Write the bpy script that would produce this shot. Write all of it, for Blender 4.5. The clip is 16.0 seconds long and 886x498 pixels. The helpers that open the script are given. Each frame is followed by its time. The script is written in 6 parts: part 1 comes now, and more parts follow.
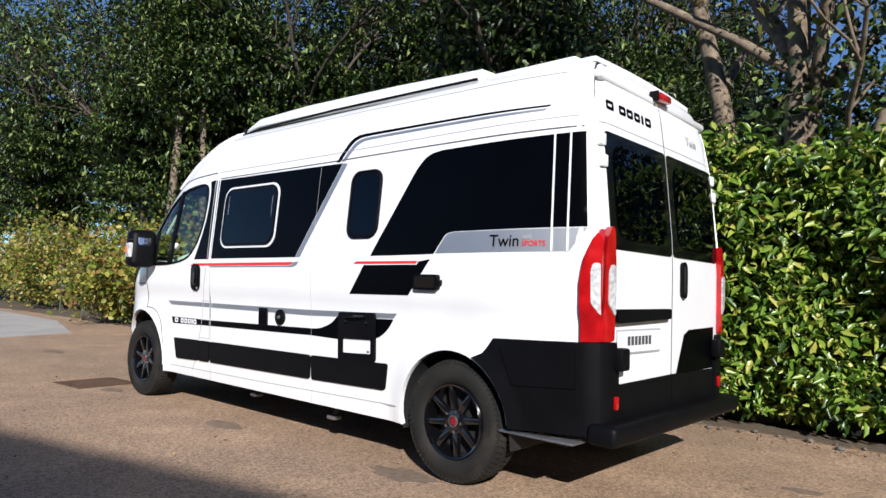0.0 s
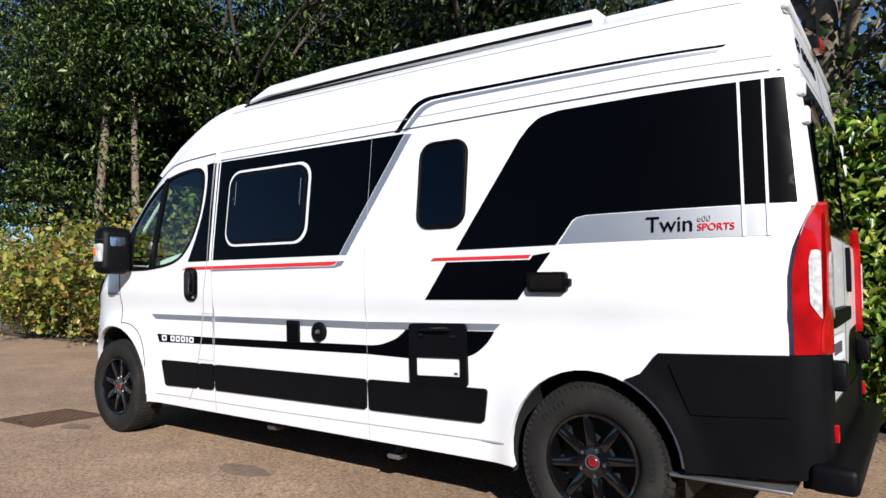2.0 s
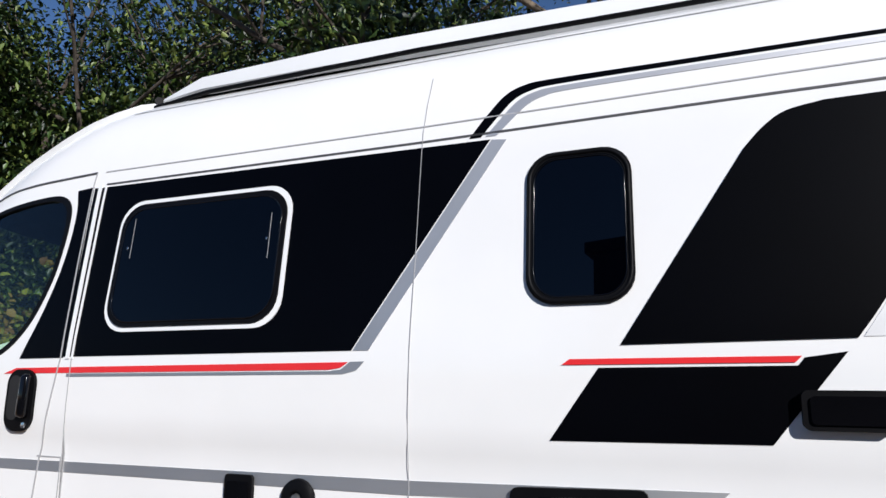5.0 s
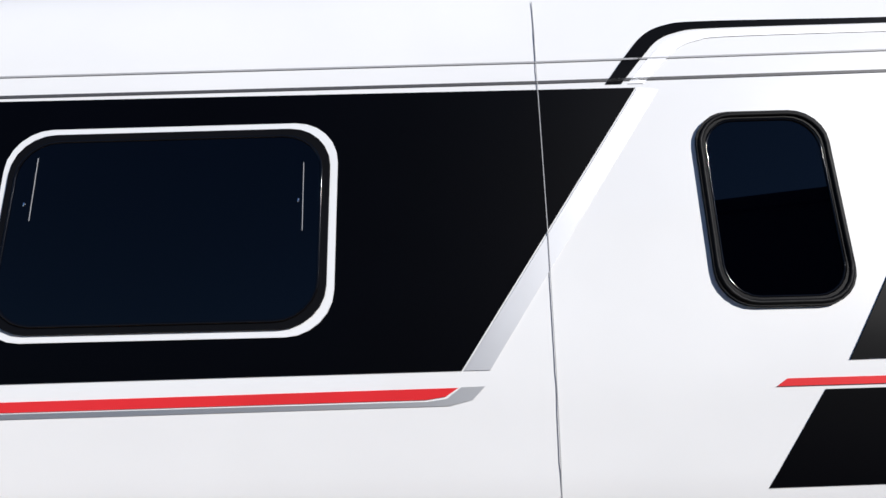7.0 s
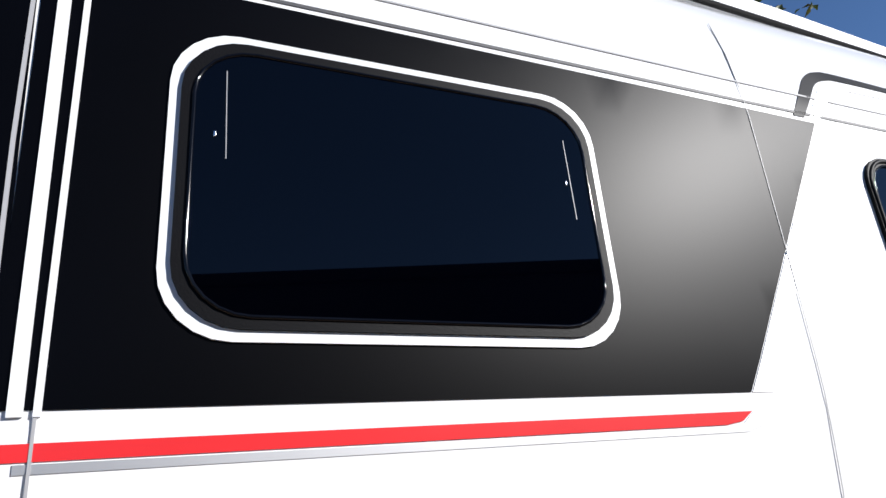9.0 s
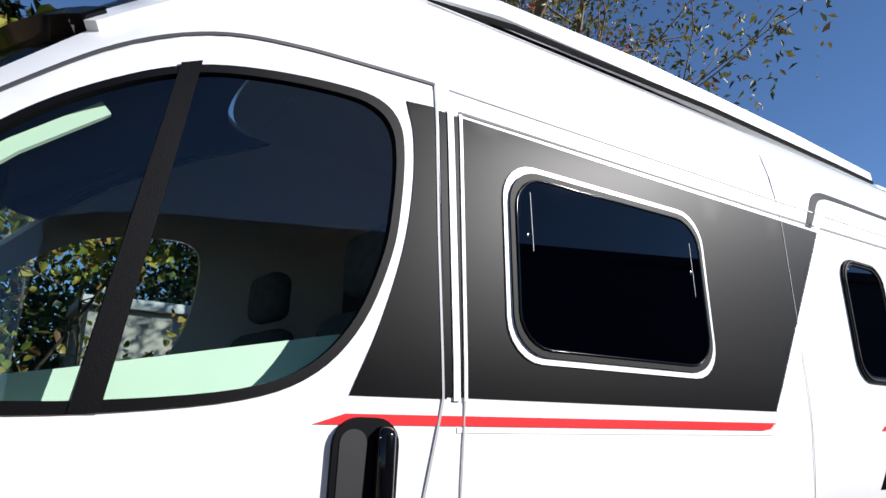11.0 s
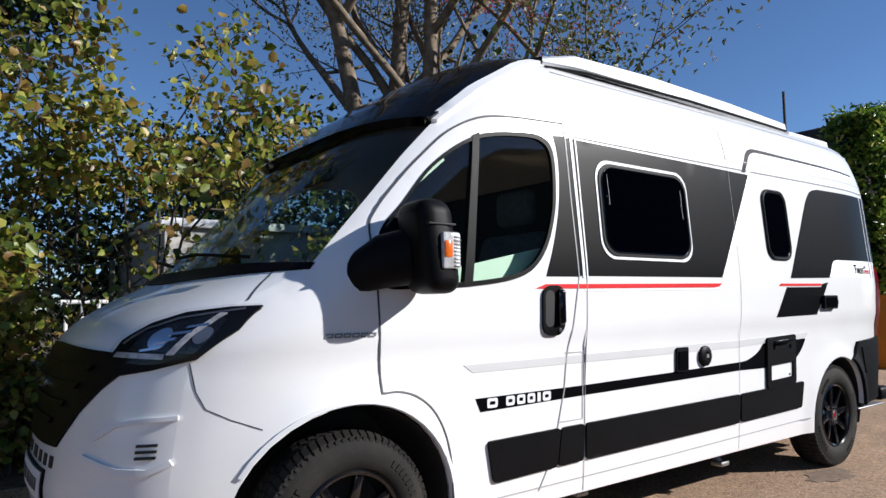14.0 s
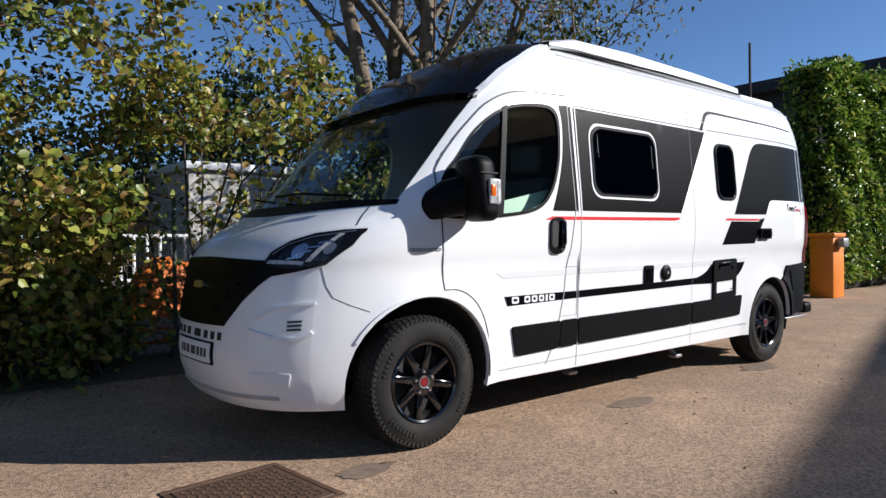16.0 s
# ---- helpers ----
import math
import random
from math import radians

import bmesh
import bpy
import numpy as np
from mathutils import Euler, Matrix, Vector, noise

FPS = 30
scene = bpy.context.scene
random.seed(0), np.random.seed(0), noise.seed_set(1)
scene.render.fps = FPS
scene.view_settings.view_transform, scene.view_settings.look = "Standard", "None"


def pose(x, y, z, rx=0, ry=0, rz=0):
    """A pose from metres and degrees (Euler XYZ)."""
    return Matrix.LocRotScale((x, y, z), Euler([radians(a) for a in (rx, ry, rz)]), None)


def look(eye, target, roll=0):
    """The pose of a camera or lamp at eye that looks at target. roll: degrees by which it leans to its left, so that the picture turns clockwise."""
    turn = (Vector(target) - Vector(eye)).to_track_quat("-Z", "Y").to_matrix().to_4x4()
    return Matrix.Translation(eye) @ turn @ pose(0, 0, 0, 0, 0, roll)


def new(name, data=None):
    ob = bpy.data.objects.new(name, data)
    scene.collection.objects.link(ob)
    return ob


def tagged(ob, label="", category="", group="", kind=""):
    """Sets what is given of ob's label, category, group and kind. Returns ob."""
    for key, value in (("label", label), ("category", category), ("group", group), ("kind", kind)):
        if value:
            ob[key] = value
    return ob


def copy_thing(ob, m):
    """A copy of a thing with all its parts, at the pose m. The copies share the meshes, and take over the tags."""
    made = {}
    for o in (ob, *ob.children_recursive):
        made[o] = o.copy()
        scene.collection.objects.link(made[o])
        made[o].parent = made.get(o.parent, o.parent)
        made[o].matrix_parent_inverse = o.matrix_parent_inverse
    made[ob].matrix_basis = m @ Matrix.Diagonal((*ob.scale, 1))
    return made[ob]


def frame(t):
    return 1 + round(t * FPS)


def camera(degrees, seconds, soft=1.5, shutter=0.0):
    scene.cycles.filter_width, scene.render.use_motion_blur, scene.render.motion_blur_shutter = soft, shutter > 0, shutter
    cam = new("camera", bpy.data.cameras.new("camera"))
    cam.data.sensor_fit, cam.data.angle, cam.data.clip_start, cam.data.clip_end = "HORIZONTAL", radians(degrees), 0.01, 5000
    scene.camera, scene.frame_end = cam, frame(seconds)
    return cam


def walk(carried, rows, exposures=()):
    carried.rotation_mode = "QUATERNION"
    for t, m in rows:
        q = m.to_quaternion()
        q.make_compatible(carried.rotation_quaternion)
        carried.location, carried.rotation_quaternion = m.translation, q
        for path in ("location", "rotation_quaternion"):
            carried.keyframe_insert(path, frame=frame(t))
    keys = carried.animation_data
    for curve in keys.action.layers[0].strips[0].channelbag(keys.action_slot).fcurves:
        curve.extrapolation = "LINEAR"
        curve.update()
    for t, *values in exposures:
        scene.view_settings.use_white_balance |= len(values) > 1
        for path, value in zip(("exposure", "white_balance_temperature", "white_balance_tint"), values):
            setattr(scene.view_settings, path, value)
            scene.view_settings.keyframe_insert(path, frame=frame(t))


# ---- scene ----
cam = camera(66.6, 16.0)
PATH = [
    (0, (6.692, -3.052, 1.159), (5.369, -1.557, 1.278), 2.1),
    (0.5, (6.33, -3.108, 1.156), (5.08, -1.55, 1.263), 1.8),
    (1, (5.992, -3.042, 1.146), (4.785, -1.45, 1.245), 1.0),
    (1.5, (5.666, -2.955, 1.156), (4.475, -1.35, 1.251), 0.8),
    (2, (5.307, -2.887, 1.176), (4.152, -1.258, 1.287), 0.2),
    (2.5, (5.023, -2.727, 1.17), (3.889, -1.091, 1.365), 0.5),
    (3, (4.751, -2.56, 1.206), (3.674, -0.897, 1.474), 0.9),
    (3.5, (4.506, -2.368, 1.256), (3.464, -0.685, 1.541), 0.2),
    (4, (4.185, -2.188, 1.205), (3.216, -0.479, 1.579), 0.5),
    (4.2, (4.039, -2.128, 1.19), (3.121, -0.399, 1.595), 0.8),
    (6.5, (2.804, -1.562, 1.273), (2.563, 0.374, 1.715), -0.7),
    (7, (2.48, -1.478, 1.295), (2.458, 0.473, 1.736), -1.3),
    (7.5, (2.174, -1.387, 1.288), (2.331, 0.549, 1.762), -1.2),
    (8, (1.869, -1.24, 1.294), (2.249, 0.663, 1.778), -1.2),
    (8.5, (1.636, -1.092, 1.261), (2.189, 0.748, 1.816), -1.6),
    (9, (1.404, -0.979, 1.28), (2.197, 0.766, 1.85), -2.9),
    (9.5, (1.181, -0.985, 1.313), (2.12, 0.693, 1.861), -2.0),
    (10, (0.967, -1.052, 1.328), (1.924, 0.619, 1.869), 1.3),
    (12.3, (-0.401, -1.67, 1.298), (0.752, -0.069, 1.627), 1.0),
    (12.5, (-0.505, -1.754, 1.286), (0.647, -0.149, 1.594), 0.6),
    (13, (-0.753, -1.966, 1.271), (0.399, -0.351, 1.528), -0.1),
    (13.5, (-1.05, -2.102, 1.257), (0.138, -0.506, 1.467), -0.7),
    (14, (-1.282, -2.238, 1.229), (-0.087, -0.642, 1.387), -0.7),
    (14.5, (-1.501, -2.413, 1.198), (-0.303, -0.814, 1.291), -0.6),
    (15, (-1.767, -2.569, 1.175), (-0.535, -0.994, 1.224), -0.6),
    (15.5, (-2.035, -2.773, 1.168), (-0.792, -1.207, 1.186), -0.5),
    (16, (-2.289, -2.905, 1.14), (-1.025, -1.355, 1.125), -0.7),
]
walk(cam, [(t, look(eye, target, roll)) for t, eye, target, roll in PATH], exposures=[(0, 0.38), (4, 0.22), (6.5, 0.02), (7.5, 0.02), (8, 0.1), (9, 0.42), (10, 0.58), (12.5, 0.36), (16, 0.36)])

# ---------------------------------------------------------------- sky and sun
SUN_WAY = Vector((-1.08, 1.0, -0.73)).normalized()      # the way the sunlight travels
world = bpy.data.worlds.new("sky")
scene.world = world
world.use_nodes = True
wn = world.node_tree
wn.nodes.clear()
sky = wn.nodes.new("ShaderNodeTexSky")
sky.sky_type = 'NISHITA'
sky.sun_disc = False
sky.sun_elevation = math.asin(-SUN_WAY.z)
sky.sun_rotation = math.atan2(-SUN_WAY.x, -SUN_WAY.y)
sky.air_density, sky.dust_density, sky.ozone_density = 0.72, 0.0, 6.0
bg = wn.nodes.new("ShaderNodeBackground")
bg.inputs["Strength"].default_value = 0.100
wo = wn.nodes.new("ShaderNodeOutputWorld")
wn.links.new(sky.outputs[0], bg.inputs[0])
wn.links.new(bg.outputs[0], wo.inputs[0])
sun = new("sun", bpy.data.lights.new("sun", 'SUN'))
sun.data.energy, sun.data.angle, sun.data.color = 5.4, radians(0.5), (1.0, 0.98, 0.965)
sun.rotation_mode = "QUATERNION"
sun.rotation_quaternion = SUN_WAY.to_track_quat("-Z", "Y")
sun.location = (8, -12, 14)


# ---------------------------------------------------------------- materials
def material(name, color, rough=0.5, metal=0.0, vary=0.0, scale=8.0, bump=0.0, bump_scale=60.0, color2=None, coat=0.0,
             island=None, spec=0.5, stain=None, stain_scale=1.3, trans=0.0):
    m = bpy.data.materials.new(name)
    m.use_nodes = True
    nt = m.node_tree
    n, l = nt.nodes, nt.links
    p = n["Principled BSDF"]
    p.inputs["Roughness"].default_value = rough
    p.inputs["Metallic"].default_value = metal
    p.inputs["Specular IOR Level"].default_value = spec
    p.inputs["Coat Weight"].default_value = coat
    p.inputs["Coat Roughness"].default_value = 0.04
    p.inputs["Base Color"].default_value = (*color, 1)
    tc = n.new("ShaderNodeTexCoord")
    out = None
    if island:
        geo = n.new("ShaderNodeNewGeometry")
        ramp = n.new("ShaderNodeValToRGB")
        els = ramp.color_ramp.elements
        els[0].color, els[1].color = (*island[0], 1), (*island[-1], 1)
        for k, c in enumerate(island[1:-1]):
            e = els.new((k + 1) / (len(island) - 1))
            e.color = (*c, 1)
        l.new(geo.outputs["Random Per Island"], ramp.inputs[0])
        out = ramp.outputs[0]
    elif vary or color2:
        nz = n.new("ShaderNodeTexNoise")
        nz.inputs["Scale"].default_value = scale
        nz.inputs["Detail"].default_value = 6
        l.new(tc.outputs["Object"], nz.inputs["Vector"])
        mx = n.new("ShaderNodeMix")
        mx.data_type = 'RGBA'
        c2 = color2 or tuple(c * (1 - vary) for c in color)
        mx.inputs["A"].default_value, mx.inputs["B"].default_value = (*color, 1), (*c2, 1)
        mr = n.new("ShaderNodeMapRange")
        mr.inputs["From Min"].default_value, mr.inputs["From Max"].default_value = 0.35, 0.65
        l.new(nz.outputs[0], mr.inputs[0])
        l.new(mr.outputs[0], mx.inputs["Factor"])
        out = mx.outputs["Result"]
    if stain and out:
        nz2 = n.new("ShaderNodeTexNoise")
        nz2.inputs["Scale"].default_value = stain_scale
        nz2.inputs["Detail"].default_value = 8
        nz2.inputs["Roughness"].default_value = 0.65
        l.new(tc.outputs["Object"], nz2.inputs["Vector"])
        mr2 = n.new("ShaderNodeMapRange")
        mr2.inputs["From Min"].default_value, mr2.inputs["From Max"].default_value = 0.45, 0.72
        l.new(nz2.outputs[0], mr2.inputs[0])
        mx2 = n.new("ShaderNodeMix")
        mx2.data_type = 'RGBA'
        l.new(mr2.outputs[0], mx2.inputs["Factor"])
        l.new(out, mx2.inputs["A"])
        mx2.inputs["B"].default_value = (*stain, 1)
        out = mx2.outputs["Result"]
    if out:
        l.new(out, p.inputs["Base Color"])
    if bump:
        nb = n.new("ShaderNodeTexNoise")
        nb.inputs["Scale"].default_value = bump_scale
        nb.inputs["Detail"].default_value = 4
        l.new(tc.outputs["Object"], nb.inputs["Vector"])
        b = n.new("ShaderNodeBump")
        b.inputs["Strength"].default_value = bump
        b.inputs["Distance"].default_value = 0.01
        l.new(nb.outputs[0], b.inputs["Height"])
        l.new(b.outputs[0], p.inputs["Normal"])
    if trans:
        tr = n.new("ShaderNodeBsdfTranslucent")
        if out:
            l.new(out, tr.inputs["Color"])
        ms = n.new("ShaderNodeMixShader")
        ms.inputs[0].default_value = trans
        l.new(p.outputs[0], ms.inputs[1])
        l.new(tr.outputs[0], ms.inputs[2])
        l.new(ms.outputs[0], n["Material Output"].inputs["Surface"])
    return m


def glass_material(name, tint, rough=0.0, gloss_weight=0.06, slant=1.0):
    """Thin pane: tinted see-through with more gloss at a slant."""
    m = bpy.data.materials.new(name)
    m.use_nodes = True
    n, l = m.node_tree.nodes, m.node_tree.links
    n.remove(n["Principled BSDF"])
    t = n.new("ShaderNodeBsdfTransparent")
    t.inputs[0].default_value = (*tint, 1)
    g = n.new("ShaderNodeBsdfGlossy")
    g.inputs["Roughness"].default_value = rough
    lw = n.new("ShaderNodeLayerWeight")
    lw.inputs["Blend"].default_value = 0.5
    pw = n.new("ShaderNodeMath")
    pw.operation = 'POWER'
    pw.inputs[1].default_value = 4.0
    fr = n.new("ShaderNodeMapRange")
    fr.inputs["To Min"].default_value, fr.inputs["To Max"].default_value = gloss_weight, slant
    l.new(lw.outputs["Facing"], pw.inputs[0])
    l.new(pw.outputs[0], fr.inputs[0])
    ms = n.new("ShaderNodeMixShader")
    l.new(fr.outputs[0], ms.inputs[0])
    l.new(t.outputs[0], ms.inputs[1])
    l.new(g.outputs[0], ms.inputs[2])
    l.new(ms.outputs[0], n["Material Output"].inputs["Surface"])
    return m


WHITE = material("white_paint", (0.80, 0.80, 0.80), 0.28, vary=0.04, scale=2.0, coat=0.5)
WHITE_PLASTIC = material("white_plastic", (0.76, 0.77, 0.78), 0.4, vary=0.05, scale=3.0)
BLACK_FILM = material("black_film", (0.0006, 0.0007, 0.0016), 0.39, vary=0.3, scale=3.0, spec=0.075)
GREY_FILM = material("silver_grey_film", (0.62, 0.625, 0.64), 0.57, metal=1.0, vary=0.06, scale=4.0)
RED_FILM = material("red_film", (0.72, 0.025, 0.03), 0.35, vary=0.08, scale=4.0)
BLACK_PLASTIC = material("black_plastic", (0.004, 0.004, 0.005), 0.48, spec=0.10, vary=0.25, scale=5.0, bump=0.08, bump_scale=300)
BLACK_GLOSS = material("black_gloss_paint", (0.003, 0.003, 0.004), 0.10, vary=0.2, scale=4.0, coat=0.1, spec=0.3)
ACRYLIC = material("smoked_acrylic", (0.0002, 0.0003, 0.0012), 0.012, vary=0.2, scale=2.0, spec=0.32)
RUBBER = material("tyre_rubber", (0.016, 0.0152, 0.0142), 0.78, vary=0.3, scale=12.0, bump=0.2, bump_scale=200, stain=(0.030, 0.027, 0.023), stain_scale=6, spec=0.2)
SEAM = material("panel_gap", (0.06, 0.06, 0.065), 0.6)
SEAM_LIGHT = material("light_panel_gap", (0.36, 0.36, 0.37), 0.5)
CHROME = material("bright_metal", (0.75, 0.75, 0.77), 0.2, metal=1.0)
STEEL = material("dull_steel", (0.35, 0.35, 0.36), 0.45, metal=0.9, vary=0.2, scale=20)
RED_LENS = material("red_lens", (0.42, 0.006, 0.008), 0.12, vary=0.35, scale=14.0, coat=0.6)
CLEAR_LENS = material("clear_lens", (0.62, 0.62, 0.62), 0.15, vary=0.45, scale=40.0, coat=0.6)
ORANGE_LENS = material("amber_lens", (0.80, 0.16, 0.02), 0.2, vary=0.3, scale=60.0, coat=0.5)
DARK = material("dark_interior", (0.012, 0.012, 0.013), 0.7, vary=0.3, scale=6.0)
FABRIC = material("grey_fabric", (0.11, 0.11, 0.115), 0.9, vary=0.3, scale=30.0, bump=0.2, bump_scale=200)
TRIM_GREEN = material("pale_door_trim", (0.56, 0.74, 0.58), 0.6, vary=0.08, scale=5.0)
LAMP_DARK = material("smoked_lamp_housing", (0.035, 0.037, 0.042), 0.16, metal=0.6, vary=0.5, scale=18.0)
GLASS_CAB = glass_material("cab_glass", (0.80, 0.88, 0.85))
GLASS_SCREEN = glass_material("windscreen_glass", (0.60, 0.68, 0.64), gloss_weight=0.05, slant=0.55)
GLASS_LAMP = glass_material("lamp_cover", (0.88, 0.88, 0.9), gloss_weight=0.02, slant=0.06)


# ---------------------------------------------------------------- mesh helpers
def mesh_from(name, verts, faces, mat, smooth=True):
    me = bpy.data.meshes.new(name)
    me.from_pydata([tuple(v) for v in verts], [], [tuple(f) for f in faces])
    me.materials.append(mat)
    if smooth:
        me.shade_smooth()
    me.update()
    return me


def sharp(me, angle=35):
    """Smooth shading with sharp edges above the angle."""
    me.shade_smooth()
    me.set_sharp_from_angle(angle=radians(angle))
    return me


def raw_part(name, me, parent, label=""):
    ob = new(name, me)
    ob.parent = parent
    if label:
        ob["label"] = label
    return ob


def part(name, bm, mat, parent, label="", angle=35):
    me = bpy.data.meshes.new(name)
    bm.to_mesh(me)
    bm.free()
    me.materials.append(mat)
    sharp(me, angle)
    return raw_part(name, me, parent, label)


def thing(name, label, category, at=(0, 0, 0), group=""):
    e = new(name)
    e.location = at
    e.empty_display_size = 0.2
    return tagged(e, label, category, group)


def box(bm, lo, hi, bevel=0.0, segments=2):
    """Adds a bevelled box between two corners."""
    r = bmesh.ops.create_cube(bm, size=1.0)
    vs = r["verts"]
    c = [(a + b) / 2 for a, b in zip(lo, hi)]
    s = [b - a for a, b in zip(lo, hi)]
    for v in vs:
        v.co = Vector((c[0] + v.co.x * s[0], c[1] + v.co.y * s[1], c[2] + v.co.z * s[2]))
    if bevel:
        es = list({e for v in vs for e in v.link_edges})
        bmesh.ops.bevel(bm, geom=es, offset=bevel, segments=segments, profile=0.5, affect='EDGES')
    return bm


def boxed(lo, hi, bevel=0.0, segments=2):
    return box(bmesh.new(), lo, hi, bevel, segments)


def tube(bm, pts, radii, sides=8, cap=True):
    """Adds a tapered tube along points."""
    pts = [Vector(p) for p in pts]
    rings = []
    for i, p in enumerate(pts):
        d = (pts[min(i + 1, len(pts) - 1)] - pts[max(i - 1, 0)]).normalized()
        q = d.to_track_quat("Z", "Y")
        r = radii[i] if hasattr(radii, "__len__") else radii
        rings.append([bm.verts.new(p + q @ Vector((r * math.cos(2 * math.pi * k / sides), r * math.sin(2 * math.pi * k / sides), 0))) for k in range(sides)])
    for a, b in zip(rings, rings[1:]):
        for k in range(sides):
            bm.faces.new((a[k], a[(k + 1) % sides], b[(k + 1) % sides], b[k]))
    if cap:
        bm.faces.new(list(reversed(rings[0])))
        bm.faces.new(rings[-1])
    return bm


def lathe(bm, prof, sides=48, axis="y", at=(0, 0, 0), closed=False):
    """Turns (radius, along) pairs round an axis."""
    rings = []
    for k in range(sides):
        a = 2 * math.pi * k / sides
        ring = []
        for r, h in prof:
            c, s = r * math.cos(a), r * math.sin(a)
            co = {"y": (c, h, s), "z": (c, s, h), "x": (h, c, s)}[axis]
            ring.append(bm.verts.new((co[0] + at[0], co[1] + at[1], co[2] + at[2])))
        rings.append(ring)
    m = len(prof)
    for k in range(sides):
        a, b = rings[k], rings[(k + 1) % sides]
        for j in range(m if closed else m - 1):
            bm.faces.new((a[j], a[(j + 1) % m], b[(j + 1) % m], b[j]))
    bmesh.ops.recalc_face_normals(bm, faces=bm.faces[:])
    return bm


def rounded(x0, z0, x1, z1, r, n=7, skew=0.0):
    """A rounded rectangle as a list of (u, v), counter-clockwise; skew leans its top."""
    pts = []
    for cx, cz, a0 in ((x1 - r, z0 + r, -90), (x1 - r, z1 - r, 0), (x0 + r, z1 - r, 90), (x0 + r, z0 + r, 180)):
        for k in range(n):
            a = radians(a0 + 90 * k / (n - 1))
            u, v = cx + r * math.cos(a), cz + r * math.sin(a)
            pts.append((u + skew * (v - z0), v))
    return pts


def soft_poly(pts, r, n=5):
    """Rounds the corners of a polygon."""
    out = []
    for i, p in enumerate(pts):
        p, a, b = Vector(p), Vector(pts[i - 1]), Vector(pts[(i + 1) % len(pts)])
        ra, rb = min(r, (a - p).length * 0.45), min(r, (b - p).length * 0.45)
        s, e = p + (a - p).normalized() * ra, p + (b - p).normalized() * rb
        for k in range(n):
            t = k / (n - 1)
            q = s * (1 - t) ** 2 + p * 2 * t * (1 - t) + e * t * t
            out.append((q.x, q.y))
    return out


def curve_pts(pts, n=6):
    """A smooth open line through points (Catmull-Rom)."""
    P = [np.array(p, float) for p in pts]
    P = [2 * P[0] - P[1]] + P + [2 * P[-1] - P[-2]]
    out = []
    for i in range(1, len(P) - 2):
        a, b, c, d = P[i - 1:i + 3]
        for k in range(n):
            t = k / n
            out.append(tuple(0.5 * (2 * b + (c - a) * t + (2 * a - 5 * b + 4 * c - d) * t * t + (3 * b - a - 3 * c + d) * t ** 3)))
    out.append(tuple(P[-2]))
    return out


def closed_curve(pts, n=5):
    """A smooth closed line through points."""
    P = [np.array(p, float) for p in pts]
    out = []
    for i in range(len(P)):
        a, b, c, d = P[i - 1], P[i], P[(i + 1) % len(P)], P[(i + 2) % len(P)]
        for k in range(n):
            t = k / n
            out.append(tuple(0.5 * (2 * b + (c - a) * t + (2 * a - 5 * b + 4 * c - d) * t * t + (3 * b - a - 3 * c + d) * t ** 3)))
    return out


def inside(poly, pts):
    P = np.array(poly)
    x, y = pts[:, 0][:, None], pts[:, 1][:, None]
    x0, y0 = P[:, 0][None], P[:, 1][None]
    x1, y1 = np.roll(P[:, 0], -1)[None], np.roll(P[:, 1], -1)[None]
    cross = ((y0 > y) != (y1 > y)) & (x < (x1 - x0) * (y - y0) / np.where(y1 == y0, 1e-12, y1 - y0) + x0)
    return cross.sum(1) % 2 == 1


def densify(poly, step):
    out = []
    for i, p in enumerate(poly):
        q = poly[(i + 1) % len(poly)]
        k = max(1, int(math.hypot(q[0] - p[0], q[1] - p[1]) / step))
        out += [(p[0] + (q[0] - p[0]) * j / k, p[1] + (q[1] - p[1]) * j / k) for j in range(k)]
    return out


from mathutils.geometry import delaunay_2d_cdt


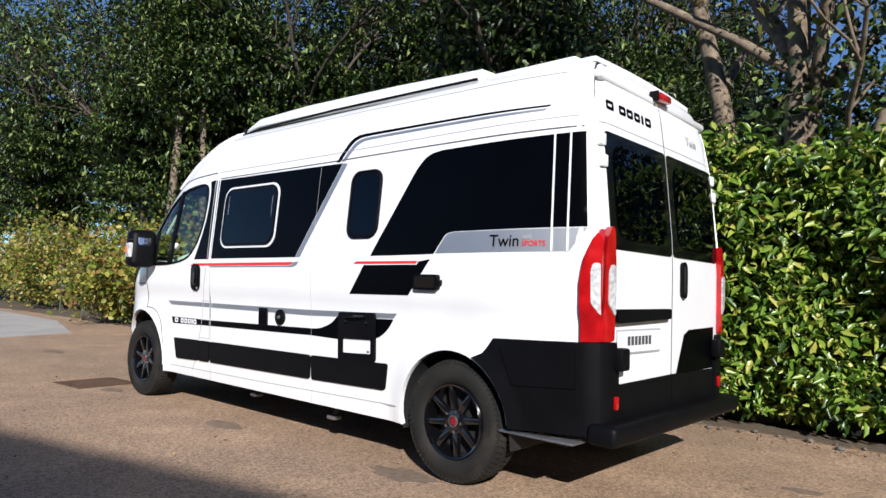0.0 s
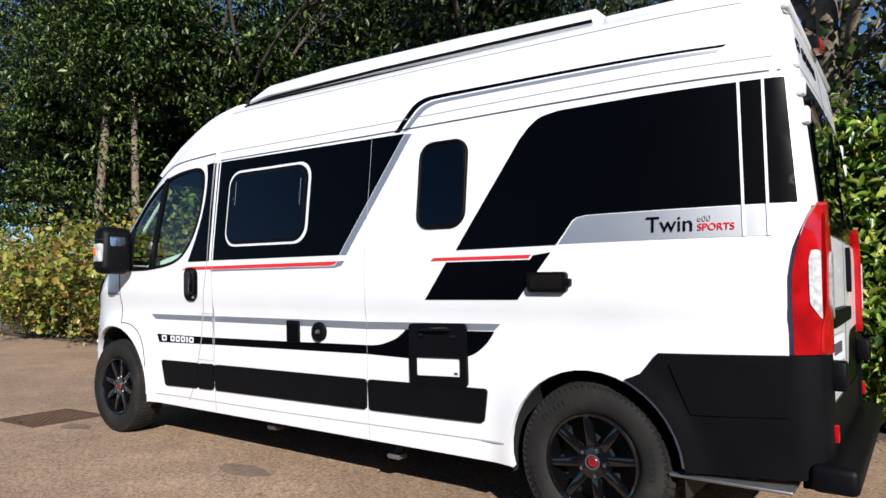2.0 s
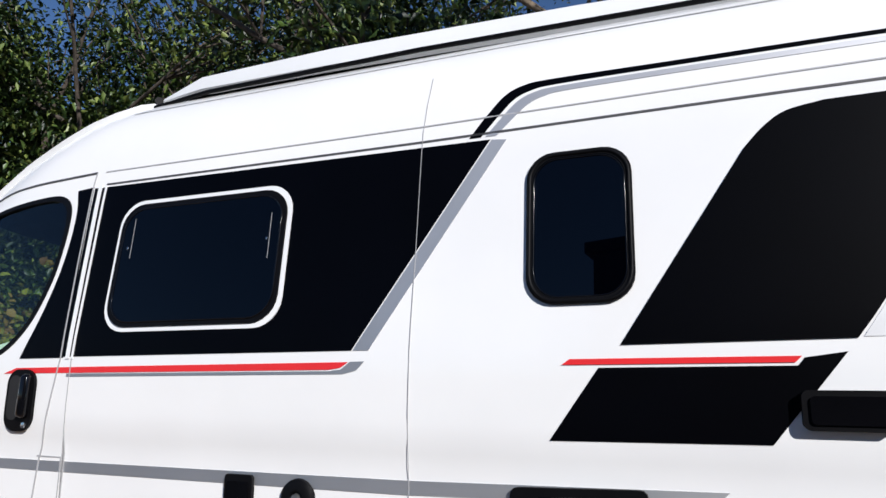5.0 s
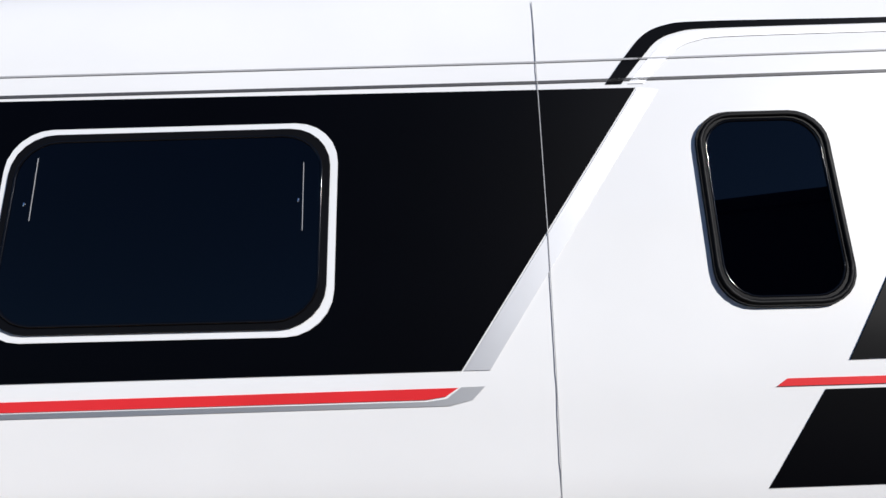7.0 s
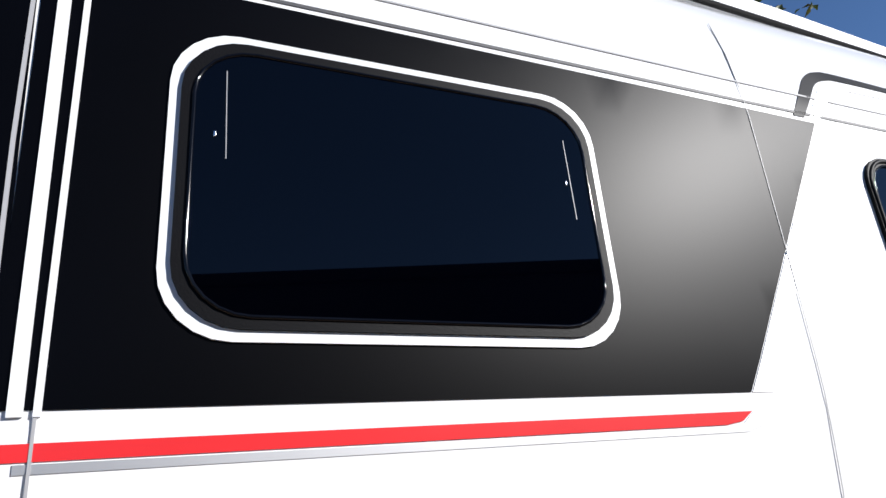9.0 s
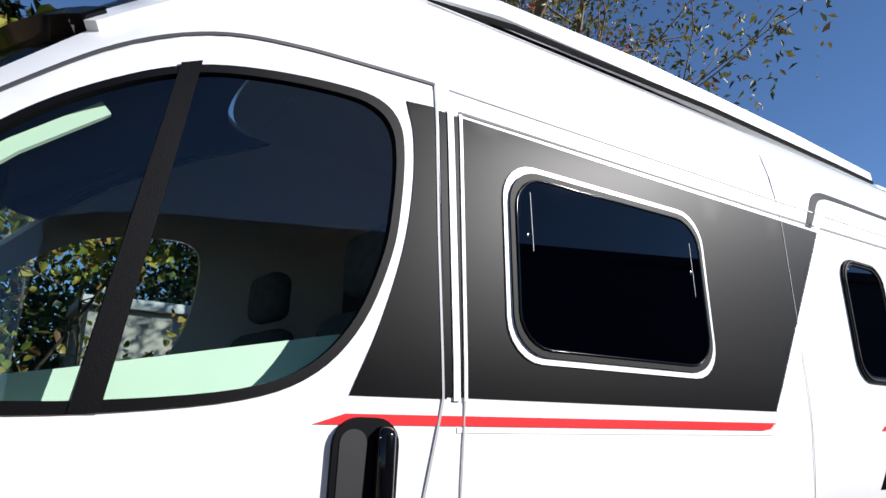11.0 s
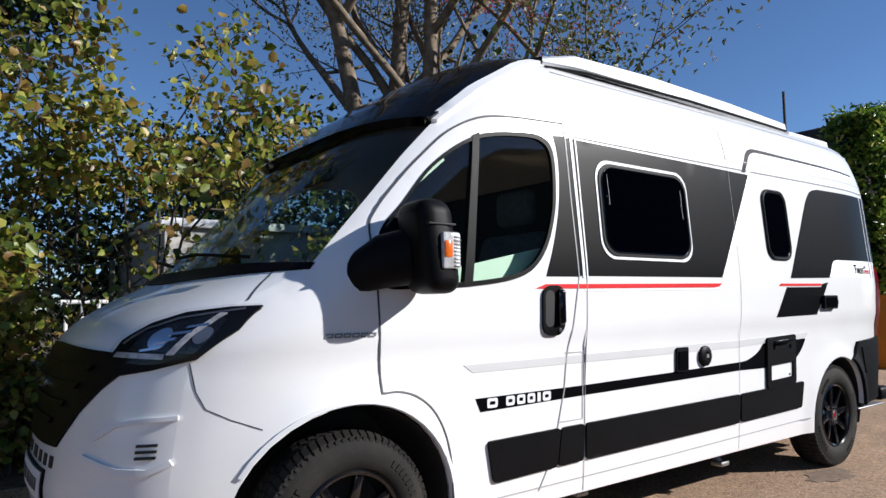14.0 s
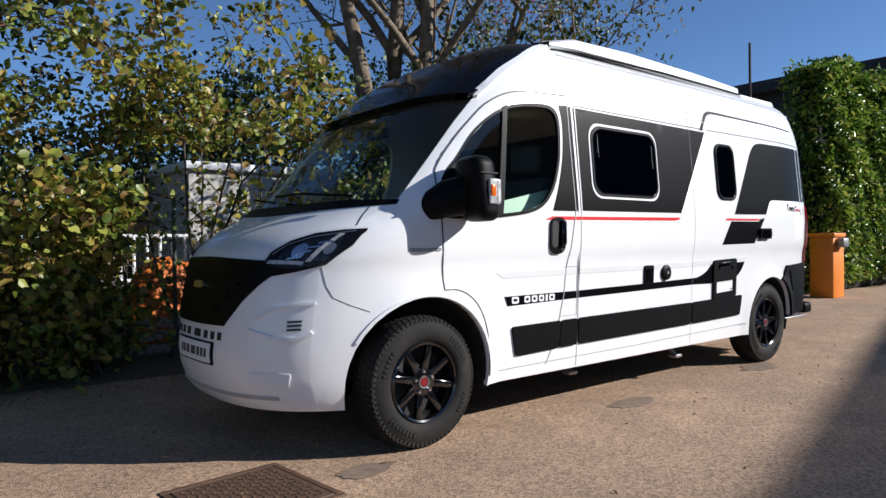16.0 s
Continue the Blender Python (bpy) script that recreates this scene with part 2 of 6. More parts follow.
def sheet_mesh(name, surf, poly, mat, off=0.0, thick=0.002, holes=(), res=0.08, back=True):
    """A sheet cut along a polygon, laid on a surface that maps (u, v) to a place, with edges of real thickness."""
    loops = [densify(poly, res)] + [densify(h, res) for h in holes]
    pts, edges = [], []
    for lp in loops:
        s = len(pts)
        pts += lp
        edges += [(s + i, s + (i + 1) % len(lp)) for i in range(len(lp))]
    A = np.array(pts)
    lo, hi = A.min(0), A.max(0)
    gx, gy = np.meshgrid(np.arange(lo[0] + res / 2, hi[0], res), np.arange(lo[1] + res / 2, hi[1], res))
    G = np.stack([gx.ravel(), gy.ravel()], 1)
    if len(G):
        ok = inside(loops[0], G)
        for h in loops[1:]:
            ok &= ~inside(h, G)
        G = G[ok]
        if len(G):
            d = np.min(np.hypot(G[:, None, 0] - A[None, :, 0], G[:, None, 1] - A[None, :, 1]), axis=1)
            G = G[d > res * 0.45]
    allp = [Vector(p) for p in pts] + [Vector(p) for p in G]
    vs, es, fs, ov, oe, of = delaunay_2d_cdt(allp, edges, [], 0, 1e-6)
    C = np.array([[sum(vs[i][k] for i in f) / len(f) for k in (0, 1)] for f in fs])
    ok = inside(loops[0], C)
    for h in loops[1:]:
        ok &= ~inside(h, C)
    fs = [list(f) for f, o in zip(fs, ok) if o]
    front, rear = [], []
    for u, v in [(p[0], p[1]) for p in vs]:
        e = 1e-3
        P = Vector(surf(u, v))
        du, dv = Vector(surf(u + e, v)) - Vector(surf(u - e, v)), Vector(surf(u, v + e)) - Vector(surf(u, v - e))
        nn = du.cross(dv)
        nn = nn.normalized() if nn.length > 1e-12 else Vector((0, -1, 0))
        front.append(P + nn * off)
        rear.append(P + nn * (off - thick))
    cnt = {}
    for f in fs:
        for i in range(len(f)):
            a, b = f[i], f[(i + 1) % len(f)]
            cnt[(a, b)] = cnt.get((a, b), 0) + 1
    N = len(front)
    faces = list(fs)
    rim = [(a, b) for (a, b) in cnt if (b, a) not in cnt]
    if back:
        faces += [[i + N for i in reversed(f)] for f in fs]
        faces += [[b, a, a + N, b + N] for a, b in rim]
    me = bpy.data.meshes.new(name)
    me.from_pydata(front + (rear if back else []), [], faces)
    me.materials.append(mat)
    bm = bmesh.new()
    bm.from_mesh(me)
    bmesh.ops.delete(bm, geom=[v for v in bm.verts if not v.link_faces], context='VERTS')
    bm.to_mesh(me)
    bm.free()
    sharp(me, 40)
    return me


def sheet(name, surf, poly, mat, parent, label="", **k):
    return raw_part(name, sheet_mesh(name, surf, poly, mat, **k), parent, label)


def ribbon(pts, w):
    """The outline of a strip of width w along a line."""
    P = [Vector(p) for p in pts]
    a, b = [], []
    for i, p in enumerate(P):
        d = (P[min(i + 1, len(P) - 1)] - P[max(i - 1, 0)]).normalized()
        nrm = Vector((-d.y, d.x)) * w / 2
        a.append(tuple(p + nrm))
        b.append(tuple(p - nrm))
    return b + a[::-1]


def frame_ring(bm_pts, inset):
    """A smaller copy of a convex outline."""
    c = np.mean(np.array(bm_pts), 0)
    A = np.array(bm_pts)
    s = (np.ptp(A, axis=0) - 2 * inset) / np.ptp(A, axis=0)
    m = (A.max(0) + A.min(0)) / 2
    return [tuple(p) for p in (A - m) * s + m]


# ---------------------------------------------------------------- the shape of the van's shell
MID = 1.025
Z_SIDE = (0.20, 0.30, 0.60, 0.80, 0.95, 1.00, 1.06, 1.12, 1.30, 1.40, 2.00, 2.08, 2.20, 2.32, 2.40, 2.46, 2.52)
Y_SIDE = (0.09, 0.07, 0.05, 0.042, 0.036, 0.034, 0.017, 0.013, 0.008, 0.013, 0.062, 0.073, 0.10, 0.140, 0.185, 0.24, 0.40)
Z_FR = (0.18, 0.28, 0.40, 0.52, 0.70, 0.90, 1.02, 1.08, 1.15, 1.22, 1.28, 1.33, 1.60, 2.00, 2.20, 2.40, 2.48, 2.54)
X_CEN = (-0.80, -0.89, -0.94, -0.95, -0.93, -0.89, -0.86, -0.83, -0.75, -0.63, -0.50, -0.40, -0.12, 0.24, 0.46, 0.76, 0.95, 1.20)
Z_XS = (0.2, 1.20, 1.35, 1.60, 1.83, 2.00, 2.10, 2.20, 2.40, 2.54)
X_SID = (0.30, 0.30, 0.30, 0.50, 0.70, 0.90, 1.02, 1.12, 1.35, 1.60)
Z_REAR = (0.2, 1.30, 1.50, 2.00, 2.30, 2.46, 2.54)
X_REAR = (4.99, 4.99, 4.98, 4.93, 4.89, 4.84, 4.76)


def smooth_interp(z, zs, vs):
    return float(np.interp(z - 0.012, zs, vs) + np.interp(z, zs, vs) + np.interp(z + 0.012, zs, vs)) / 3


def y_base(z):
    return smooth_interp(z, Z_SIDE, Y_SIDE)


def x_cen(z):
    return smooth_interp(z, Z_FR, X_CEN)


def x_side(z):
    return smooth_interp(z, Z_XS, X_SID)


def x_rear(z):
    return smooth_interp(z, Z_REAR, X_REAR)


def power(z):
    return float(np.interp(z, (1.1, 1.6), (2.75, 3.6)))


def flare(x, z):
    """The slight bulge round the wheel arches."""
    s = 0.0
    for cx, rr in ((0.0, 0.46), (4.05, 0.41)):
        d = math.hypot(x - cx, z - 0.36) - rr
        if d < 0.13:
            s += 0.022 * (0.5 + 0.5 * math.cos(math.pi * min(1, max(0, d / 0.13))))
    return s * min(1, max(0, (x + 0.5) / 0.3))


def rear_taper(x):
    """The side draws in towards the tail."""
    return 0.078 * max(0.0, (x - 4.2) / 0.72) ** 2


def side_y(x, z):
    yb = y_base(z) - flare(x, z)
    xs, xc = x_side(z), x_cen(z)
    if x < xs:
        n = power(z)
        a = min(0.995, (xs - x) / (xs - xc))
        return MID - (MID - yb) * (1 - a ** n) ** (1 / n)
    yb += rear_taper(x)
    r, xr = 0.09, x_rear(z)
    d = min(r * 0.98, x - (xr - r))
    if d > 0:
        yb += r - math.sqrt(r * r - d * d)
    return yb


def SIDE(x, z):
    return (x, side_y(x, z), z)


def SIDE_R(x, z):
    return (5 - x, 2 * MID - side_y(5 - x, z), z)


def FRONT(m, z):
    """-m runs from 0 (driver's side) over 1 (middle) to 2."""
    u = -m
    w = u if u <= 1 else 2 - u
    w = min(1, max(0, w))
    n, xs, xc = power(z), x_side(z), x_cen(z)
    a, b = math.sin(w * math.pi / 2) ** (2 / n), math.cos(w * math.pi / 2) ** (2 / n)
    x, y = xs - (xs - xc) * a, MID - (MID - y_base(z)) * b
    return (x, y if u <= 1 else 2 * MID - y, z)


def front_u(x, z):
    """The FRONT coordinate of a place on the driver's side."""
    n = power(z)
    a = min(1, max(0, (x_side(z) - x) / (x_side(z) - x_cen(z))))
    return math.asin(min(1, a ** (n / 2))) * 2 / math.pi


def REAR(y, z):
    r = 0.09
    d = min(y, 2 * MID - y) - y_base(z) - 0.09
    x = x_rear(z) - 0.015 * ((y - MID) / MID) ** 2
    if d < r:
        d = max(0.002, d)
        x -= r - math.sqrt(max(0, r * r - (r - d) ** 2))
    return (x, y, z)


def front_line(z):
    """Where the shell's side ends and its front begins."""
    return float(np.interp(z, (1.2, 1.36, 2.0, 2.2, 2.4, 2.5), (0.46, 0.355, 0.345, 0.29, 0.20, 0.12)))


def neg(pts):
    return [(-u, z) for u, z in pts]


# ---------------------------------------------------------------- the camper van
van = thing("camper_van", "white high-roof camper van with black and grey film graphics", "van", (0, 0, 0.025))


def arch(cx, r, a0, a1, n=20):
    return [(cx + r * math.cos(radians(a0 + (a1 - a0) * k / n)), 0.36 + r * math.sin(radians(a0 + (a1 - a0) * k / n))) for k in range(n + 1)]


DOOR_WINDOW = closed_curve([(0.095, 1.33), (0.11, 1.485), (0.225, 1.618), (0.36, 1.772), (0.50, 1.882), (0.64, 1.955), (0.80, 1.993), (0.98, 2.010), (1.065, 1.998), (1.110, 1.955),
                            (1.123, 1.88), (1.117, 1.76), (1.095, 1.63), (1.03, 1.472), (0.93, 1.36), (0.79, 1.303), (0.53, 1.270), (0.30, 1.262), (0.13, 1.262)])

front_edge = [(FRONT(-front_line(z), z)[0], z) for z in np.linspace(2.50, 0.24, 60)]
low = [(front_edge[-1][0], 0.24), (-0.452, 0.24)]
bottom = arch(0.0, 0.462, 195, -12) + [(0.47, 0.27), (3.63, 0.27)] + arch(4.05, 0.412, 193, 4)
rear_edge = [(x_rear(z) - 0.026, z) for z in np.linspace(0.392, 2.50, 50)]
shell_poly = bottom + rear_edge + front_edge + low[:1]
side_left = sheet("side_shell", SIDE, shell_poly, WHITE, van, "glossy white painted steel side wall", holes=[DOOR_WINDOW], res=0.045, thick=0.03)
mirror_poly = [(5 - x, z) for x, z in shell_poly][::-1]
mirror_hole = [(5 - x, z) for x, z in DOOR_WINDOW][::-1]
sheet("side_shell", SIDE_R, mirror_poly, WHITE, van, holes=[mirror_hole], res=0.08, thick=0.03)

# front: bumper, wings and bonnet in one skin
fz = np.linspace(0.24, 1.335, 40)
front_poly = [(-(2 - front_line(z)), z) for z in fz[::-1]] + [(-front_line(z), z) for z in fz]
front_poly = front_poly[::-1]
front_skin = sheet("front_shell", FRONT, front_poly, WHITE, van, res=0.03, thick=0.02)
# windscreen and the black cap over it
wz = np.linspace(1.345, 2.0, 14)
base_line = [(-u, 1.345 + 0.03 * abs(u - 1) / 0.6) for u in np.linspace(1.63, 0.37, 14)]
screen_poly = base_line + [(-(front_line(z) + 0.012), z) for z in wz[2:]] + [(-(2 - front_line(z) - 0.012), z) for z in wz[2:][::-1]]
windscreen = sheet("windscreen", FRONT, screen_poly, GLASS_SCREEN, van, "tinted windscreen reflecting the trees", res=0.05, thick=0.006, off=-0.004, back=False)
band = neg([(1.655, 1.36), (1.655, 1.335), (1.0, 1.30), (0.345, 1.335), (0.345, 1.36), (0.62, 1.365), (1.0, 1.36), (1.38, 1.365)])[::-1]
sheet("scuttle_panel", FRONT, band, BLACK_PLASTIC, van, "black plastic scuttle panel", off=0.006, thick=0.02, res=0.05)
cz = np.linspace(2.0, 2.495, 14)
cap_poly = [(-(front_line(z)), z) for z in cz] + [(-(2 - front_line(z)), z) for z in cz[::-1]]
sheet("roof_cap", FRONT, cap_poly, BLACK_GLOSS, van, "glossy black roof window cap above windscreen", off=0.014, thick=0.03, res=0.04)
lip = [(-front_line(2.0), 2.0), (-front_line(2.03), 2.03), (-(2 - front_line(2.03)), 2.03), (-(2 - front_line(2.0)), 2.0)]
sheet("cap_edge", FRONT, lip, BLACK_GLOSS, van, off=0.035, thick=0.03, res=0.05)
for flip in (False, True):
    pil = [(front_line(z) - 0.03, z) for z in cz] + [(front_line(z) + 0.035, z) for z in cz[::-1]]
    pil = neg(pil)[::-1] if not flip else [(-(2 - u), z) for u, z in pil]
    sheet("cap_trim", FRONT, pil, WHITE_PLASTIC, van, off=0.022, thick=0.03, res=0.05)

# roof skin and the raised pop-up roof
top_left = [(x, y_base(2.5)) for x in np.linspace(x_side(2.5), x_rear(2.5), 12)]
nose = [FRONT(-u, 2.5)[:2] for u in np.linspace(2, 0, 30)]
top = nose + top_left + [(x, 2 * MID - y) for x, y in top_left[::-1]]
sheet("roof_skin", lambda x, y: (x, y, 2.498 + 0.03 * (1 - ((y - MID) / 0.8) ** 2)), top[1:-1], WHITE, van, res=0.15, thick=0.03)


def poptop():
    """The long low shell of the lifting roof, with wedge ends."""
    bm = bmesh.new()
    stations = [(1.22, 2.525, 0.40), (1.30, 2.540, 0.30), (1.55, 2.585, 0.255), (2.2, 2.600, 0.255), (3.2, 2.596, 0.28), (3.98, 2.580, 0.305)]
    rings = []
    for x, z, y in stations:
        prof = [(y + 0.01, 2.482), (y - 0.008, 2.505), (y, z - 0.02), (y + 0.03, z), (MID, z + 0.03)]
        prof += [(2 * MID - a, b) for a, b in prof[:-1][::-1]]
        rings.append([bm.verts.new((x, a, b)) for a, b in prof])
    for a, b in zip(rings, rings[1:]):
        for k in range(len(a) - 1):
            bm.faces.new((a[k], b[k], b[k + 1], a[k + 1]))
    bm.faces.new(rings[0])
    bm.faces.new(rings[-1][::-1])
    bmesh.ops.recalc_face_normals(bm, faces=bm.faces[:])
    return part("pop_up_roof", bm, WHITE_PLASTIC, van, "white moulded pop-up roof shell")


poptop()
bm = bmesh.new()
box(bm, (4.03, 0.30, 2.47), (4.70, 2 * MID - 0.30, 2.52), 0.024, 3)
part("roof_fairing", bm, WHITE_PLASTIC, van)
bm = bmesh.new()
tube(bm, [(1.29, 0.262, 2.462), (1.6, 0.244, 2.482), (2.6, 0.250, 2.498), (3.6, 0.285, 2.505), (3.975, 0.300, 2.506)], 0.010, 8)
part("roof_seal", bm, BLACK_PLASTIC, van, "black rubber roof seal")
bm = bmesh.new()
tube(bm, [(1.21, 0.38, 2.50), (1.29, 0.28, 2.505)], 0.02, 6)
part("seal_end", bm, BLACK_PLASTIC, van)

# dark wheel housings and underside
for cx, r in ((0.0, 0.455), (4.05, 0.415)):
    for flip in (False, True):
        bm = bmesh.new()
        n = 18
        arc = [(cx + r, 0.24)] + [(cx + r * math.cos(math.pi * k / n), 0.36 + r * math.sin(math.pi * k / n)) for k in range(n + 1)] + [(cx - r, 0.24)]
        a = [bm.verts.new((x, side_y(x, z) + (0.09 if x < -0.4 else 0.05 if x < -0.3 else 0.02), z)) for x, z in arc]
        b = [bm.verts.new((x, 0.45, z)) for x, z in arc]
        for k in range(len(a) - 1):
            bm.faces.new((a[k], a[k + 1], b[k + 1], b[k]))
        bm.faces.new(b)
        if flip:
            for v in bm.verts:
                v.co.y = 2 * MID - v.co.y
        part("wheel_housing", bm, DARK, van, "black plastic wheel housing")
bm = bmesh.new()
box(bm, (0.48, 0.12, 0.30), (3.60, 1.93, 0.36))
box(bm, (0.8, 0.45, 0.24), (4.6, 0.55, 0.32))
box(bm, (0.8, 1.5, 0.24), (4.6, 1.6, 0.32))
box(bm, (-0.5, 0.45, 0.26), (0.48, 1.6, 0.34))
part("chassis", bm, DARK, van, "dark underbody")
bm = bmesh.new()
tube(bm, [(4.035, 0.2, 0.36), (4.035, 1.85, 0.36)], 0.05, 10)
part("rear_axle", bm, DARK, van)
bm = bmesh.new()
tube(bm, [(0, 0.2, 0.36), (0, 1.85, 0.36)], 0.04, 10)
part("front_axle", bm, DARK, van)
for x, y in ((1.55, 0.42), (2.75, 0.30)):
    bm = bmesh.new()
    tube(bm, [(x, y + 0.1, 0.30), (x, y, 0.24), (x + 0.02, y - 0.06, 0.17)], 0.022, 8)
    box(bm, (x - 0.03, y - 0.10, 0.145), (x + 0.06, y - 0.02, 0.175), 0.008)
    part("drain_pipe", bm, STEEL, van, "grey drain pipe under the floor")
bm = bmesh.new()
box(bm, (4.40, 0.06, 0.345), (4.88, 0.36, 0.362), 0.01)
part("corner_steady_plate", bm, STEEL, van, "grey metal plate under the rear corner")

# ------------------------------------------------ film graphics on the side
P1_TOP = 2.013
BLACK_1 = [(1.294, 1.326), (2.498, 1.334), (2.945, P1_TOP), (1.294, P1_TOP + 0.01)]
WIN1 = rounded(1.413, 1.415, 2.216, 1.938, 0.105)
sheet("film_panel", SIDE, BLACK_1, BLACK_FILM, van, "satin black film panel", off=0.002, thick=0.0015, res=0.07)
sheet("film_stripe", SIDE, [(2.503, 1.334), (2.560, 1.334), (3.000, 2.006), (2.950, 2.012)], GREY_FILM, van, "silver-grey film stripe", off=0.002, thick=0.0015)
top_up = curve_pts([(2.872, 2.025), (2.932, 2.108), (2.985, 2.172), (3.045, 2.203), (3.14, 2.213), (3.5, 2.210), (4.0, 2.206), (4.655, 2.192)])
top_lo = curve_pts([(2.912, 2.025), (2.975, 2.104), (3.020, 2.154), (3.075, 2.180), (3.16, 2.190), (3.5, 2.192), (4.0, 2.191), (4.640, 2.182)])
sheet("film_stripe", SIDE, top_lo + top_up[::-1], BLACK_FILM, van, "black film stripe", off=0.002, thick=0.0015, res=0.05)
g_up = curve_pts([(2.928, 2.025), (2.990, 2.100), (3.032, 2.145), (3.085, 2.170), (3.17, 2.180), (3.5, 2.182), (4.0, 2.181), (4.630, 2.173)])
g_lo = curve_pts([(2.966, 2.025), (3.036, 2.098), (3.075, 2.132), (3.12, 2.150), (3.19, 2.160), (3.5, 2.163), (4.0, 2.163), (4.615, 2.161)])
sheet("film_stripe", SIDE, g_lo + g_up[::-1], GREY_FILM, van, "silver-grey film stripe", off=0.002, thick=0.0015, res=0.05)
sheet("film_stripe", SIDE, [(0.930, 1.262), (2.420, 1.274), (2.462, 1.280), (2.490, 1.298), (0.998, 1.284)], RED_FILM, van, "red film stripe", off=0.002, thick=0.0015)
sheet("film_stripe", SIDE, [(1.27, 1.250), (2.47, 1.260), (2.520, 1.272), (2.548, 1.300), (2.496, 1.299), (2.464, 1.275), (2.42, 1.270), (1.27, 1.262)], GREY_FILM, van,
      "silver-grey film stripe", off=0.0015, thick=0.001)
BIG = [(3.337, 1.340), (3.905, 1.349), (3.945, 1.402), (3.985, 1.460), (4.010, 1.476), (4.06, 1.484), (4.914, 1.493), (4.872, 2.014), (3.90, 2.002)] + \
    curve_pts([(3.90, 2.002), (3.805, 1.984), (3.745, 1.945), (3.690, 1.885)], 4)[1:]
sheet("film_panel", SIDE, BIG, BLACK_FILM, van, "satin black film panel", off=0.004, thick=0.0035, res=0.03)
sheet("film_panel", SIDE, [(3.918, 1.352), (4.825, 1.360), (4.916, 1.487), (4.06, 1.479), (4.010, 1.470), (3.988, 1.454)], GREY_FILM, van, "silver-grey film panel", off=0.002, thick=0.0015)
for x0, x1 in ((4.702, 4.725), (4.794, 4.814)):
    line = [(x0, 2.012), (x1, 1.360)]
    sheet("film_line", SIDE, densify(ribbon(line[::-1], 0.011), 0.02), WHITE_PLASTIC, van, off=0.0060, thick=0.003, res=0.02)
sheet("film_stripe", SIDE, [(3.172, 1.286), (3.762, 1.290), (3.778, 1.306), (3.196, 1.302)], RED_FILM, van, "red film stripe", off=0.003, thick=0.0015)
sheet("film_panel", SIDE, [(3.133, 1.079), (3.696, 1.087), (3.880, 1.316), (3.784, 1.302), (3.768, 1.282), (3.275, 1.278)], BLACK_FILM, van, "black film parallelogram", off=0.002, thick=0.0015)
sheet("film_stripe", SIDE, [(0.575, 0.900), (2.697, 0.906), (3.553, 0.932), (3.588, 0.966), (2.697, 0.948), (0.520, 0.936)], GREY_FILM, van, "silver-grey film stripe", off=0.002, thick=0.0015)
low_up = [(0.590, 0.788), (1.25, 0.790), (2.0, 0.801), (2.70, 0.814)] + curve_pts([(2.75, 0.816), (2.81, 0.825), (2.905, 0.857), (2.955, 0.888), (2.985, 0.915)], 4) + [(3.548, 0.926)]
low_lo = [(0.618, 0.728), (1.25, 0.741), (2.0, 0.752), (2.70, 0.763), (3.00, 0.758), (3.20, 0.762)] + curve_pts([(3.30, 0.770), (3.42, 0.802), (3.50, 0.858), (3.548, 0.918)], 4)
sheet("film_stripe", SIDE, low_lo + low_up[::-1], BLACK_FILM, van, "long black film stripe", off=0.002, thick=0.0015, res=0.06)


def ring_glyph(name, surf, x, z, w, h, stroke, mat, parent, off, slant=0.0, label=""):
    """A plain letter-like shape: an upright rounded frame."""
    out = soft_poly([(x, z), (x + w, z), (x + w + slant * h, z + h), (x + slant * h, z + h)], h * 0.22, 3)
    return sheet(name, surf, out, mat, parent, label, off=off, thick=0.002, holes=[frame_ring(out, stroke)], res=0.05)


# wordmark on the stripe, as plain shapes
for k, (x0, w) in enumerate(((0.655, 0.060), (0.765, 0.052), (0.832, 0.050), (0.897, 0.048), (0.960, 0.020), (0.995, 0.052))):
    if k == 4:
        sheet("wordmark_bar", SIDE, [(x0, 0.741), (x0 + w, 0.741), (x0 + w, 0.783), (x0, 0.783)], WHITE_PLASTIC, van, off=0.004, thick=0.002)
    else:
        ring_glyph("wordmark_shape", SIDE, x0, 0.741, w, 0.042, 0.013, WHITE_PLASTIC, van, 0.004, label="white wordmark shape" if k == 0 else "")
# wordmark on the wing, as plain dark bars
for k in range(6):
    x0 = -0.128 + k * 0.035
    ring_glyph("wordmark_letter", SIDE, x0, 1.076, 0.030, 0.017, 0.005, STEEL, van, 0.004, slant=0.25)


def lettering(name, text, size, at, axis_x, axis_z, mat, parent, label="", thick=0.001, shear=0.0):
    cu = bpy.data.curves.new(name, 'FONT')
    cu.body, cu.size, cu.extrude, cu.shear = text, size, thick, shear
    tmp = bpy.data.objects.new(name, cu)
    scene.collection.objects.link(tmp)
    bpy.context.view_layer.update()
    me = bpy.data.meshes.new_from_object(tmp.evaluated_get(bpy.context.evaluated_depsgraph_get()))
    bpy.data.objects.remove(tmp)
    ax, az = Vector(axis_x).normalized(), Vector(axis_z).normalized()
    m = Matrix((ax, az, ax.cross(az))).transposed().to_4x4()
    m.translation = at
    me.transform(m)
    me.materials.clear()
    me.materials.append(mat)
    return raw_part(name, me, parent, label)


slope = (0, side_y(4.4, 1.45) - side_y(4.4, 1.38), 0.07)


def along(x0, x1, z):
    """The direction of the side between two places along the van."""
    return (x1 - x0, side_y(x1, z) - side_y(x0, z), 0.0)


